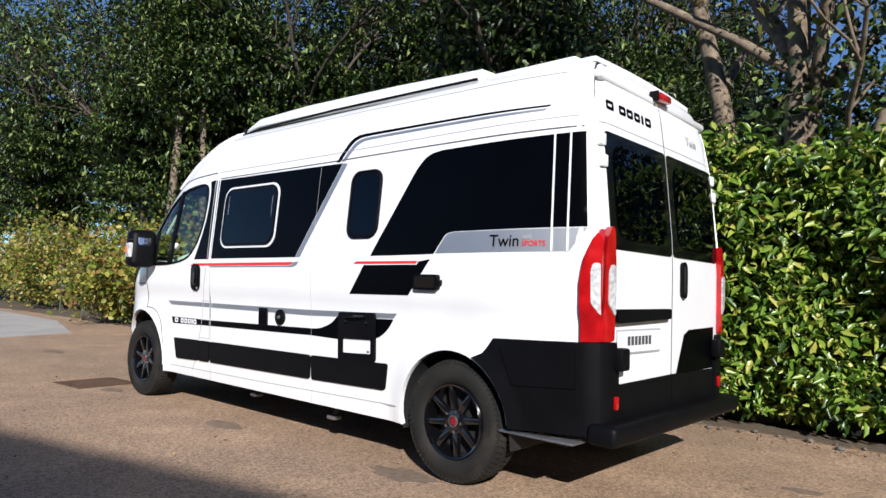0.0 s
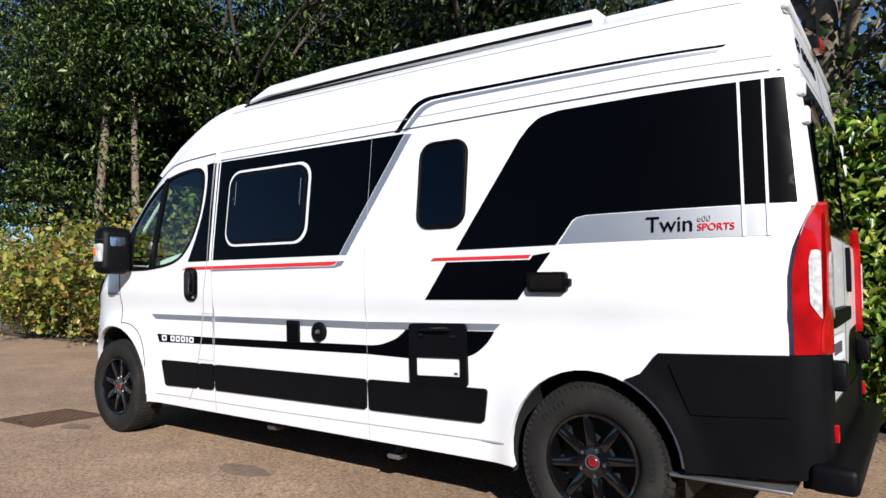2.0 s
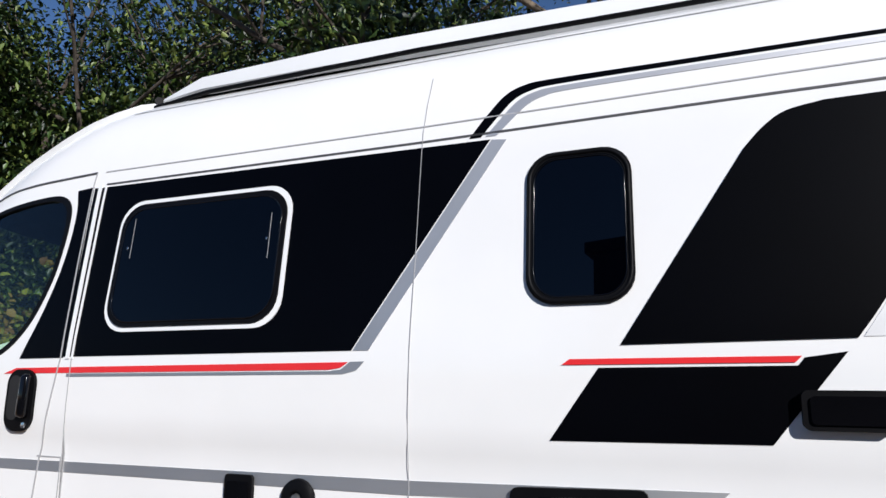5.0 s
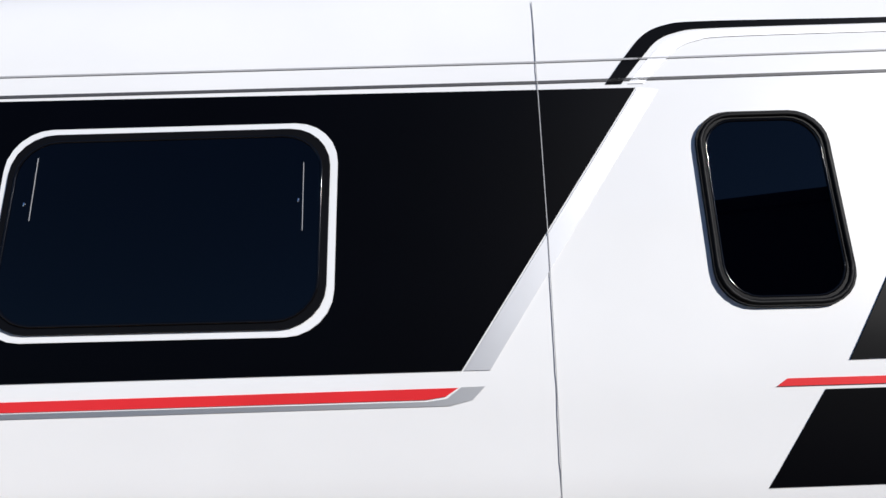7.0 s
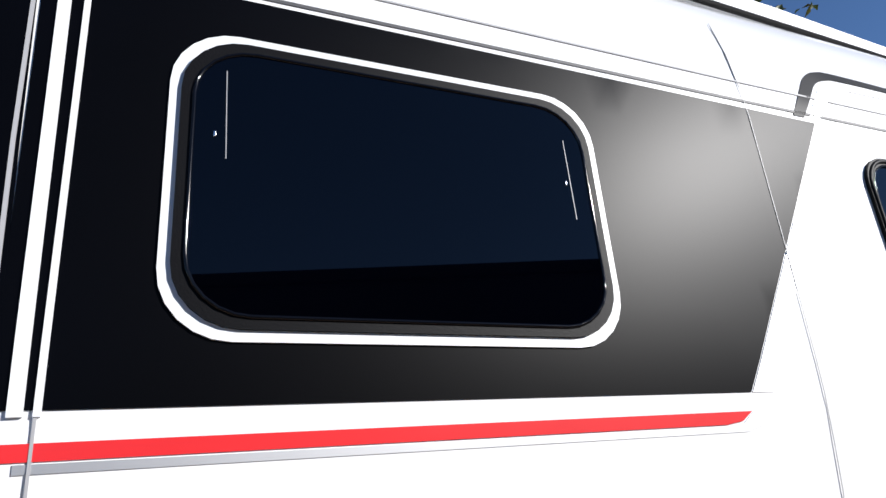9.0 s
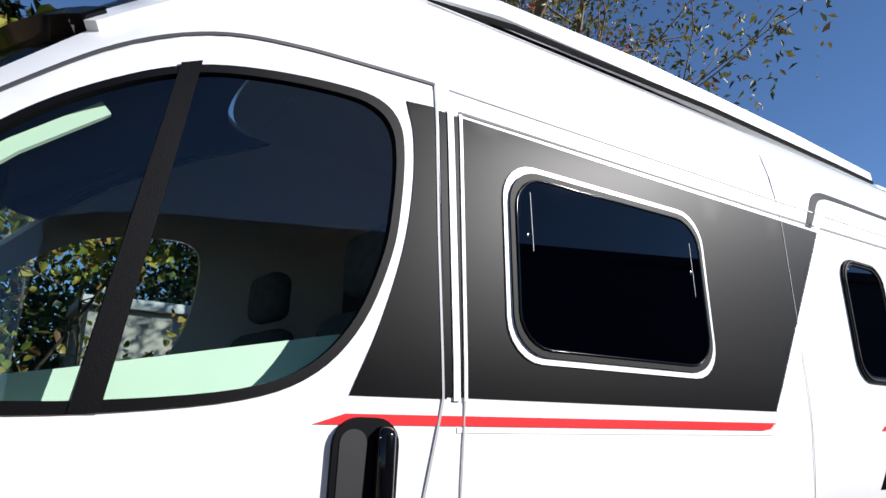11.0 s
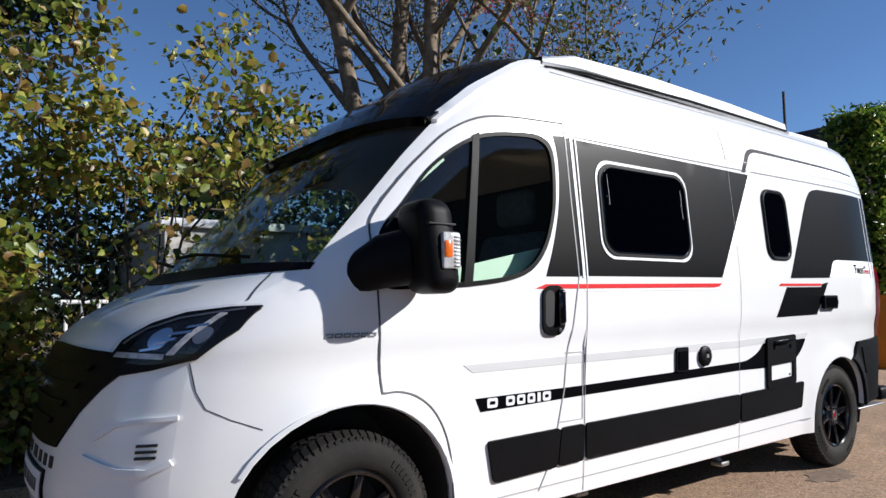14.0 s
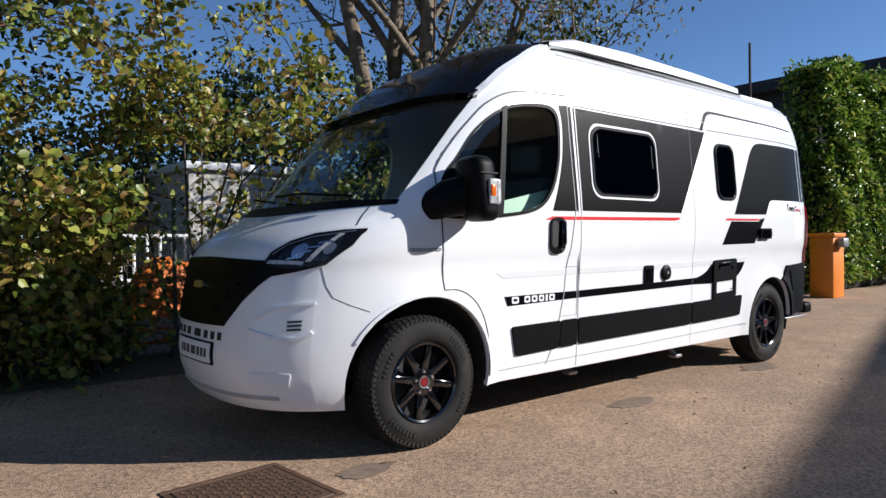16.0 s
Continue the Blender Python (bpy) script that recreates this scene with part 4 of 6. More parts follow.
for flip in (False, True):
    HL = [(0.362, 1.198), (0.375, 1.115), (0.445, 1.012), (0.55, 0.995), (0.70, 1.008), (0.685, 1.075), (0.64, 1.135), (0.565, 1.172), (0.45, 1.192)]
    hl = sheet("headlight", FRONT, ccw(both(HL, flip)), BLACK_PLASTIC, van, "dark swept-back headlight", off=0.014, thick=0.02, res=0.025)
    sheet("lamp_housing", FRONT, ccw(both([(0.455, 1.035), (0.64, 1.042), (0.625, 1.095), (0.565, 1.135), (0.47, 1.165), (0.425, 1.15), (0.425, 1.09)], flip)), LAMP_DARK, hl, "dark glossy lamp housing", off=0.0165, thick=0.003, res=0.025)
    for c, r, mt in (((0.565, 1.082), 0.036, CHROME), ((0.455, 1.095), 0.028, STEEL)):
        pts = [(c[0] + r * 0.8 * math.cos(a), c[1] + r * math.sin(a)) for a in np.linspace(0, 2 * math.pi, 20)[:-1]]
        sheet("reflector", FRONT, ccw(both(pts, flip)), mt, hl, "bright reflector bowl", off=0.018, thick=0.006, res=0.02)
    sheet("light_strip", FRONT, ccw(both([(0.505, 1.03), (0.525, 1.03), (0.495, 1.10), (0.455, 1.168), (0.435, 1.168), (0.475, 1.10)], flip)), CLEAR_LENS, hl, "pale daytime light strip", off=0.020, thick=0.006, res=0.03)
    sheet("light_strip", FRONT, ccw(both([(0.53, 1.015), (0.68, 1.020), (0.675, 1.036), (0.53, 1.032)], flip)), CLEAR_LENS, hl, off=0.020, thick=0.006, res=0.03)
    for k in range(4):
        u, z = 0.548 - 0.030 * k, 1.050 + 0.026 * k
        sheet("lamp_fin", FRONT, ccw(both([(u, z), (u + 0.055, z - 0.012), (u + 0.053, z - 0.004), (u, z + 0.009)], flip)), CHROME, hl, "bright lamp fin", off=0.021, thick=0.004, res=0.03)
    sheet("lamp_rim", FRONT, ccw(both(ribbon([(0.40, 1.185), (0.46, 1.172), (0.56, 1.150), (0.63, 1.115), (0.67, 1.065)], 0.006), flip)), STEEL, hl, "thin bright lamp edge", off=0.018, thick=0.003, res=0.02)
    sheet("cover", FRONT, ccw(both(HL, flip)), GLASS_LAMP, hl, "clear lamp cover", off=0.030, thick=0.004, res=0.03, back=False)
    # scoop on the bumper with three slits
    RC = [(0.70, 0.685), (0.635, 0.765), (0.475, 0.80), (0.462, 0.72), (0.50, 0.655), (0.56, 0.645)]
    sheet("bumper_scoop", FRONT, ccw(both(soft_poly(RC, 0.02, 3), flip)), WHITE_PLASTIC, van, off=-0.004, thick=0.01, res=0.02)
    sheet("scoop_lip", FRONT, ccw(both(ribbon([(0.72, 0.67), (0.60, 0.632), (0.52, 0.63), (0.46, 0.665)], 0.022), flip)), WHITE_PLASTIC, van, off=0.012, thick=0.02, res=0.02)
    sheet("scoop_lip", FRONT, ccw(both(ribbon([(0.69, 0.735), (0.63, 0.785), (0.55, 0.805), (0.46, 0.815)], 0.016), flip)), WHITE_PLASTIC, van, off=0.010, thick=0.02, res=0.02)
    for k in range(3):
        z = 0.672 + 0.021 * k
        sheet("slit", FRONT, ccw(both([(0.50, z + 0.004), (0.555, z), (0.555, z + 0.010), (0.50, z + 0.014)], flip)), DARK, van, off=0.006, thick=0.008, res=0.02)
    sheet("lower_scoop", FRONT, ccw(both(soft_poly([(0.72, 0.40), (0.545, 0.37), (0.53, 0.45), (0.70, 0.455)], 0.015, 3), flip)), WHITE_PLASTIC, van, off=0.006, thick=0.01, res=0.02)
for k in range(8):
    u = 0.855 + k * 0.0415
    sheet("air_slot", FRONT, ccw(neg([(u, 0.605), (u + 0.022, 0.605), (u + 0.022, 0.648), (u, 0.648)])), DARK, van, off=0.003, thick=0.006, res=0.03)
fp = sheet("number_plate", FRONT, ccw(neg([(0.905, 0.475), (1.095, 0.475), (1.095, 0.58), (0.905, 0.58)])), WHITE_PLASTIC, van, "white plate with dark bars", off=0.014, thick=0.014, res=0.04)
sheet("plate_rim", FRONT, ccw(neg([(0.895, 0.465), (1.105, 0.465), (1.105, 0.59), (0.895, 0.59)])), BLACK_PLASTIC, fp, off=0.010, thick=0.012, res=0.04)
for k in range(7):
    u = 0.925 + k * 0.021
    sheet("plate_bar", FRONT, ccw(neg([(u, 0.505), (u + 0.014, 0.505), (u + 0.014, 0.55), (u, 0.55)])), SEAM, fp, off=0.016, thick=0.002, res=0.03)
lipu = [(u, 0.315 + 0.0 * u) for u in np.linspace(0.6, 1.4, 20)]
sheet("air_dam", FRONT, ccw(neg(ribbon(lipu, 0.02))), SEAM_LIGHT, van, off=0.006, thick=0.01, res=0.04)

for o in [windscreen] + [c for c in van.children_recursive if c.name.startswith("pane") and c.data.materials[0] == GLASS_CAB]:
    o.visible_shadow = False
# wipers
for u0, u1 in ((0.62, 1.05), (1.02, 1.40)):
    bm = bmesh.new()
    a, b = Vector(FRONT(-u0, 1.37)), Vector(FRONT(-u1, 1.42))
    o = Vector((-0.02, 0, 0.02))
    tube(bm, [a + o, (a + b) / 2 + o * 1.6 + Vector((-0.05, 0, 0.0)), b + o], 0.008, 6)
    part("wiper", bm, BLACK_PLASTIC, van, "black wiper arm")

# ------------------------------------------------ wing mirror
def wing_mirror(flip):
    def put(bm, shift=True):
        if shift:
            bmesh.ops.translate(bm, verts=bm.verts[:], vec=(-0.040, 0.03, -0.008))
        if flip:
            for w in bm.verts:
                w.co.y = 2 * MID - w.co.y
            bmesh.ops.reverse_faces(bm, faces=bm.faces[:])
        return bm
    bm = bmesh.new()
    tube(bm, [(-0.03, 0.085, 1.33), (0.015, 0.045, 1.345), (0.08, -0.01, 1.37), (0.18, -0.07, 1.385)], (0.022, 0.055, 0.07, 0.075), 16)
    for w in bm.verts:
        w.co.z = 1.365 + (w.co.z - 1.365) * 1.5 - 0.01
    mir = part("wing_mirror", put(bm, False), BLACK_PLASTIC, van, "large black wing mirror", 60)
    bm = bmesh.new()
    box(bm, (0.185, -0.275, 1.245), (0.345, -0.035, 1.605), 0.06, 5)
    for w in bm.verts:
        k = (w.co.z - 1.245) / 0.36
        w.co.x += 0.02 * (1 - k) - 0.015 * k + 0.10 * (w.co.y + 0.15)
        w.co.y += 0.02 * (k - 0.5)
    part("housing", put(bm), BLACK_PLASTIC, mir, "black mirror housing", 60)
    bm = boxed((0.318, -0.215, 1.33), (0.344, -0.095, 1.53), 0.008)
    for w in bm.verts:
        w.co.x += 0.10 * (w.co.y + 0.15)
    part("mirror_glass", put(bm), CHROME, mir, "mirror glass")
    bm = boxed((0.20, -0.274, 1.50), (0.325, -0.045, 1.508), 0.003)
    for w in bm.verts:
        w.co.x += 0.10 * (w.co.y + 0.15)
        w.co.y -= 0.003
    part("trim_line", put(bm), DARK, mir)
    bm = boxed((0.255, -0.292, 1.335), (0.338, -0.255, 1.475), 0.012)
    for w in bm.verts:
        w.co.x += 0.10 * (w.co.y + 0.15)
    ind = part("indicator", put(bm), CLEAR_LENS, mir, "clear ribbed indicator lens")
    bm = boxed((0.260, -0.297, 1.375), (0.300, -0.28, 1.445), 0.012)
    for w in bm.verts:
        w.co.x += 0.10 * (w.co.y + 0.15)
    part("amber_bulb", put(bm), ORANGE_LENS, ind, "amber bulb")
    for k in range(9):
        bm = boxed((0.306, -0.296, 1.345 + k * 0.0135), (0.332, -0.288, 1.352 + k * 0.0135), 0.002)
        for w in bm.verts:
            w.co.x += 0.10 * (w.co.y + 0.15)
        part("lens_rib", put(bm), CLEAR_LENS, ind)


wing_mirror(False)
wing_mirror(True)

# ------------------------------------------------ cab interior
CURTAIN = material("blue_grey_curtain", (0.035, 0.042, 0.05), 0.9, vary=0.3, scale=5, bump=0.4, bump_scale=14)
bm = boxed((-0.22, 0.20, 1.00), (0.18, 1.85, 1.30), 0.06, 3)
part("dashboard", bm, DARK, van, "dark grey dashboard")
bm = boxed((0.50, 0.15, 0.55), (1.85, 1.90, 0.62))
part("cab_floor", bm, DARK, van)
bm = boxed((1.86, 0.10, 0.55), (1.90, 1.97, 1.98))
part("bulkhead", bm, CURTAIN, van, "dark curtain behind the cab")
sheet("door_trim", lambda x, z: (x, side_y(x, z) + 0.11, z), [(0.30, 0.80), (1.12, 0.80), (1.14, 1.475), (1.00, 1.448), (0.50, 1.345), (0.30, 1.31)], TRIM_GREEN, van, "pale door trim", thick=0.02)
sheet("pillar_trim", lambda x, z: (x, side_y(x, z) + 0.08, z), ribbon([(0.50, 1.85), (0.36, 1.735), (0.22, 1.585)], 0.030), TRIM_GREEN, van, "pale pillar trim", thick=0.012)
for sy in (0.52, 1.48):
    bm = bmesh.new()
    box(bm, (0.62, sy - 0.26, 0.85), (1.15, sy + 0.26, 1.02), 0.06, 3)
    seat = part("seat", bm, FABRIC, van, "grey fabric cab seat")
    bm = bmesh.new()
    box(bm, (1.08, sy - 0.25, 0.98), (1.22, sy + 0.25, 1.58), 0.06, 3)
    for w in bm.verts:
        w.co.x += 0.25 * (w.co.z - 0.98)
    part("backrest", bm, FABRIC, seat)
    bm = bmesh.new()
    box(bm, (1.25, sy - 0.14, 1.62), (1.36, sy + 0.14, 1.82), 0.045, 3)
    part("headrest", bm, FABRIC, seat)
    bm = boxed((0.66, sy - 0.2, 0.62), (1.1, sy + 0.2, 0.86), 0.01)
    part("seat_base", bm, DARK, seat)
bm = bmesh.new()
ring = [(0.20 * math.cos(a), 0.20 * math.sin(a)) for a in np.linspace(0, 2 * math.pi, 25)]
tube(bm, [(0.34 - 0.10 * c, 0.52 + s, 1.22 + 0.17 * c / 0.2 * 0.2 / 0.2 * 1.0) for s, c in ring], 0.015, 6, cap=False)
part("steering_wheel", bm, DARK, van, "dark steering wheel")
bm = bmesh.new()
box(bm, (0.30, 0.86, 1.84), (0.34, 1.19, 1.91), 0.015)
part("rear_view_mirror", bm, DARK, van)


# ------------------------------------------------ wheels
RIM_BLACK = material("black_alloy_lacquer", (0.004, 0.004, 0.005), 0.14, vary=0.2, scale=4.0, coat=0.7)
CAP_RED = material("dark_red_enamel", (0.22, 0.012, 0.018), 0.3, vary=0.3, scale=60)


def wheel():
    w = new("wheel")
    w["label"] = "black alloy wheel with a chunky tyre"
    bm = bmesh.new()
    prof = [(0.216, 0.03), (0.232, 0.012), (0.262, 0.0), (0.300, 0.004), (0.330, 0.016), (0.347, 0.030), (0.353, 0.06), (0.354, 0.12), (0.353, 0.18), (0.347, 0.21), (0.30, 0.235), (0.24, 0.23), (0.216, 0.21)]
    lathe(bm, prof, 64, "y")
    tyre = part("tyre", bm, RUBBER, w, "black rubber tyre")
    bm = bmesh.new()
    rows = ((0.018, 0.062), (0.068, 0.105), (0.111, 0.150), (0.156, 0.198))
    N = 64
    for ri, (y0, y1) in enumerate(rows):
        for k in range(N):
            a0 = 2 * math.pi * (k + 0.5 * (ri % 2)) / N
            a1 = a0 + 2 * math.pi / N * 0.74
            tw = 0.03 * (1 if ri % 2 else -1)
            q = []
            for a, y, sft in ((a0, y0, 0), (a1, y0, 0), (a1, y1, tw), (a0, y1, tw)):
                edge = 0.012 if (ri == 0 and y == y0) or (ri == 3 and y == y1) else 0
                q.append([bm.verts.new((r * math.cos(a + sft), y, r * math.sin(a + sft))) for r in (0.338, 0.3605 - edge)])
            for i in range(4):
                j = (i + 1) % 4
                bm.faces.new((q[i][0], q[j][0], q[j][1], q[i][1]))
            bm.faces.new([c[1] for c in q])
    bmesh.ops.recalc_face_normals(bm, faces=bm.faces[:])
    part("tread", bm, RUBBER, tyre)["kind"] = "stuff"
    # shoulder lugs on the side wall
    bm = bmesh.new()
    for k in range(72):
        a = 2 * math.pi * k / 72
        m = Matrix.Rotation(-a, 4, 'Y') @ Matrix.Translation((0.332, 0.017, 0))
        r = bmesh.ops.create_cube(bm, size=1, matrix=m @ Matrix.Diagonal((0.024, 0.006, 0.016, 1)))
    part("shoulder_tread", bm, RUBBER, tyre)["kind"] = "stuff"
    bm = bmesh.new()
    for a0, n in ((20, 7), (140, 6), (215, 8), (320, 5)):
        for k in range(n):
            a = radians(a0 + k * 5.2)
            m = Matrix.Rotation(-a, 4, 'Y') @ Matrix.Translation((0.282, -0.0005, 0))
            bmesh.ops.create_cube(bm, size=1, matrix=m @ Matrix.Diagonal((0.026, 0.004, 0.013, 1)))
    part("side_wall_mark", bm, RUBBER, tyre)["kind"] = "stuff"
    bm = bmesh.new()
    lathe(bm, [(0.214, 0.028), (0.221, 0.018), (0.214, 0.010), (0.204, 0.016), (0.198, 0.040), (0.190, 0.10), (0.19, 0.20)], 56, "y")
    rim = part("rim", bm, RIM_BLACK, w, "glossy black alloy rim")
    bm = bmesh.new()
    lathe(bm, [(0.0001, 0.115), (0.19, 0.12)], 40, "y")
    part("brake_disc", bm, DARK, rim)
    for k in range(8):
        bm = bmesh.new()
        box(bm, (0.05, 0.020, -0.024), (0.205, 0.055, 0.024), 0.008, 2)
        for v in bm.verts:
            t = (v.co.x - 0.05) / 0.155
            v.co.z *= 0.95 - 0.25 * t
            v.co.y += 0.018 * (1 - t) + 0.0 * t
            if abs(v.co.z) < 0.02 and v.co.y < 0.035:
                v.co.y += 0.004
        bmesh.ops.rotate(bm, verts=bm.verts[:], cent=(0, 0, 0), matrix=Matrix.Rotation(radians(45 * k + 12), 3, 'Y'))
        part("spoke", bm, RIM_BLACK, rim)
    bm = bmesh.new()
    lathe(bm, [(0.0001, 0.030), (0.034, 0.031), (0.042, 0.034), (0.075, 0.036), (0.085, 0.06)], 36, "y")
    hub = part("hub", bm, RIM_BLACK, rim)
    bm = bmesh.new()
    lathe(bm, [(0.0001, 0.026), (0.021, 0.0265), (0.028, 0.032)], 28, "y")
    part("centre_cap", bm, CAP_RED, rim, "red centre cap")
    bm = bmesh.new()
    lathe(bm, [(0.028, 0.0255), (0.033, 0.025), (0.034, 0.032)], 28, "y")
    part("cap_ring", bm, STEEL, rim)
    for k in range(5):
        a = radians(72 * k + 20)
        bm = bmesh.new()
        lathe(bm, [(0.0001, 0.020), (0.009, 0.021), (0.010, 0.040)], 6, "y", (0.059 * math.cos(a), 0, 0.059 * math.sin(a)))
        part("wheel_bolt", bm, CHROME, rim, "bright wheel bolt")
    return w


w0 = wheel()
w0.parent = van
w0.location = (0, 0.055, 0.345)
w0.scale = (1.027, 1.0, 1.027)
w1c = copy_thing(w0, pose(4.045, 0.06, 0.345, 0, 25, 0))
w2c = copy_thing(w0, pose(0, 2 * MID - 0.065, 0.345, 0, 0, 180))
w3c = copy_thing(w0, pose(4.045, 2 * MID - 0.065, 0.345, 0, 40, 180))


# ---------------------------------------------------------------- ground
def ground_material():
    m = material("tarmac", (0.46, 0.305, 0.192), 0.9, color2=(0.36, 0.236, 0.150), scale=2.2, bump=0.7, bump_scale=140, stain=(0.30, 0.198, 0.130), stain_scale=0.5)
    nt = m.node_tree
    n, l = nt.nodes, nt.links
    p = n["Principled BSDF"]
    old = p.inputs["Base Color"].links[0].from_socket
    vo = n.new("ShaderNodeTexVoronoi")
    vo.inputs["Scale"].default_value = 75
    tc = n.new("ShaderNodeTexCoord")
    l.new(tc.outputs["Object"], vo.inputs["Vector"])
    hs = n.new("ShaderNodeMapRange")
    hs.inputs["To Min"].default_value, hs.inputs["To Max"].default_value = 0.55, 1.35
    sep = n.new("ShaderNodeSeparateColor")
    l.new(vo.outputs["Color"], sep.inputs[0])
    l.new(sep.outputs[0], hs.inputs[0])
    mx = n.new("ShaderNodeMix")
    mx.data_type, mx.blend_type = 'RGBA', 'MULTIPLY'
    mx.inputs["Factor"].default_value = 1.0
    cb = n.new("ShaderNodeCombineColor")
    for k in range(3):
        l.new(hs.outputs[0], cb.inputs[k])
    l.new(old, mx.inputs["A"])
    l.new(cb.outputs[0], mx.inputs["B"])
    l.new(mx.outputs["Result"], p.inputs["Base Color"])
    return m


TARMAC = ground_material()
SOIL = material("leaf_litter", (0.09, 0.065, 0.045), 0.95, color2=(0.14, 0.10, 0.06), scale=14, bump=0.8, bump_scale=60)
CONCRETE = material("pale_concrete", (0.46, 0.43, 0.40), 0.85, vary=0.15, scale=3, bump=0.2, bump_scale=150, stain=(0.33, 0.30, 0.27), stain_scale=1.0)
STONE = material("grey_stone", (0.16, 0.14, 0.12), 0.9, vary=0.4, scale=20, bump=0.4, bump_scale=60)
BARK = material("bark", (0.085, 0.066, 0.05), 0.9, color2=(0.045, 0.036, 0.028), scale=9, bump=0.7, bump_scale=40)
BARK_PALE = material("pale_bark", (0.23, 0.175, 0.12), 0.9, color2=(0.10, 0.075, 0.05), scale=8, bump=0.6, bump_scale=35)
RUST = material("rusty_iron", (0.14, 0.075, 0.045), 0.7, metal=0.3, color2=(0.09, 0.055, 0.035), scale=12, bump=0.3, bump_scale=80)
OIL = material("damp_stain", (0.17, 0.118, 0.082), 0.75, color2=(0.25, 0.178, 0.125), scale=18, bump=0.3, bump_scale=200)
WIRE = material("green_wire", (0.06, 0.075, 0.055), 0.6)
ORANGE = material("orange_paint", (0.75, 0.22, 0.02), 0.45, vary=0.12, scale=6)
TARP = material("orange_tarpaulin", (0.78, 0.20, 0.03), 0.55, vary=0.3, scale=5, bump=0.4, bump_scale=9)
BRICK_DARK = material("dark_cladding", (0.05, 0.05, 0.055), 0.8, vary=0.3, scale=4)
ROOF_DARK = material("dark_roof", (0.035, 0.036, 0.04), 0.8, vary=0.3, scale=6)
RENDER_GREY = material("grey_render", (0.55, 0.52, 0.47), 0.9, vary=0.15, scale=3, bump=0.3, bump_scale=120)

# The darkest laurel tone also carries the shade of gaps in the hedge.
LEAF_LAUREL = material("laurel_leaves", (0.08, 0.14, 0.02), 0.32, island=[(0.012, 0.030, 0.005), (0.05, 0.11, 0.013), (0.12, 0.22, 0.025), (0.24, 0.35, 0.05), (0.44, 0.42, 0.09)], trans=0.25)
# Near-black and bright tones paint shaded gaps and sunlit sprays into the leaves.
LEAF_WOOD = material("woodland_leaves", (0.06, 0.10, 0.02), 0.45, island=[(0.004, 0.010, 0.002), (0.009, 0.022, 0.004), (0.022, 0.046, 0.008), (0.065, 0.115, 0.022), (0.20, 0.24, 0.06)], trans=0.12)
LEAF_VINE = material("vine_leaves", (0.12, 0.15, 0.03), 0.42, island=[(0.03, 0.055, 0.010), (0.11, 0.155, 0.022), (0.22, 0.26, 0.04), (0.38, 0.37, 0.07), (0.36, 0.25, 0.06), (0.15, 0.08, 0.035)], trans=0.35)
LEAF_SMALL = material("small_leaves", (0.10, 0.12, 0.03), 0.45, island=[(0.05, 0.07, 0.02), (0.09, 0.11, 0.025), (0.13, 0.13, 0.03), (0.20, 0.16, 0.03), (0.12, 0.06, 0.03)], trans=0.3)
BERRY = material("red_berries", (0.55, 0.03, 0.02), 0.35, vary=0.3, scale=30)

gv = [(-250, -250, 0), (250, -250, 0), (250, 250, 0), (-250, 250, 0)]
ground = new("ground", mesh_from("ground", gv, [(0, 1, 2, 3)], TARMAC))
tagged(ground, "brown-grey sunlit tarmac with fine grit", "ground", kind="structure")


def flat(name, poly, mat, z, label, category, kind="structure"):
    bm = bmesh.new()
    top = [bm.verts.new((x, y, z)) for x, y in poly]
    bot = [bm.verts.new((x, y, -0.03)) for x, y in poly]
    bm.faces.new(top)
    for i in range(len(poly)):
        j = (i + 1) % len(poly)
        bm.faces.new((top[i], bot[i], bot[j], top[j]))
    bmesh.ops.recalc_face_normals(bm, faces=bm.faces[:])
    me = bpy.data.meshes.new(name)
    bm.to_mesh(me)
    bm.free()
    me.materials.append(mat)
    return tagged(new(name, me), label, category, kind=kind)


def blob(cx, cy, rx, ry, seed, n=22):
    rnd = random.Random(seed)
    k = [rnd.uniform(0.8, 1.15) for _ in range(n)]
    return [(cx + rx * k[i] * math.cos(2 * math.pi * i / n), cy + ry * k[i] * math.sin(2 * math.pi * i / n)) for i in range(n)]


def wavy(x0, x1, y, amp, seed, n=60):
    rnd = random.Random(seed)
    return [(x0 + (x1 - x0) * i / n, y + rnd.uniform(-amp, amp)) for i in range(n + 1)]


flat("verge", wavy(-4.2, 16, 3.30, 0.05, 4) + [(16, 40), (-4.2, 40)], SOIL, 0.012, "dark soil strip littered with dry leaves", "soil")
flat("verge", [(-40, 4.9)] + wavy(-30, -4.22, 4.15, 0.08, 5) + [(-4.22, 40), (-40, 40)], SOIL, 0.010, "dark soil strip littered with dry leaves", "soil")
flat("pavement", [(-40, -6), (-8.2, -6), (-7.2, 0.7), (-8.0, 2.3), (-12, 3.4), (-40, 4.3)], CONCRETE, 0.006, "pale concrete yard surface", "pavement")
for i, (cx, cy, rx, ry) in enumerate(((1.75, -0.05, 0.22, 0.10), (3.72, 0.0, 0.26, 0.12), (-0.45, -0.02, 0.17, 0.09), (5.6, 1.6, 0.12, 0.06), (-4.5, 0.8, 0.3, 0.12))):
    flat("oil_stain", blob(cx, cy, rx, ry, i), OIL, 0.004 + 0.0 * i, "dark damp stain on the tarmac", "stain")

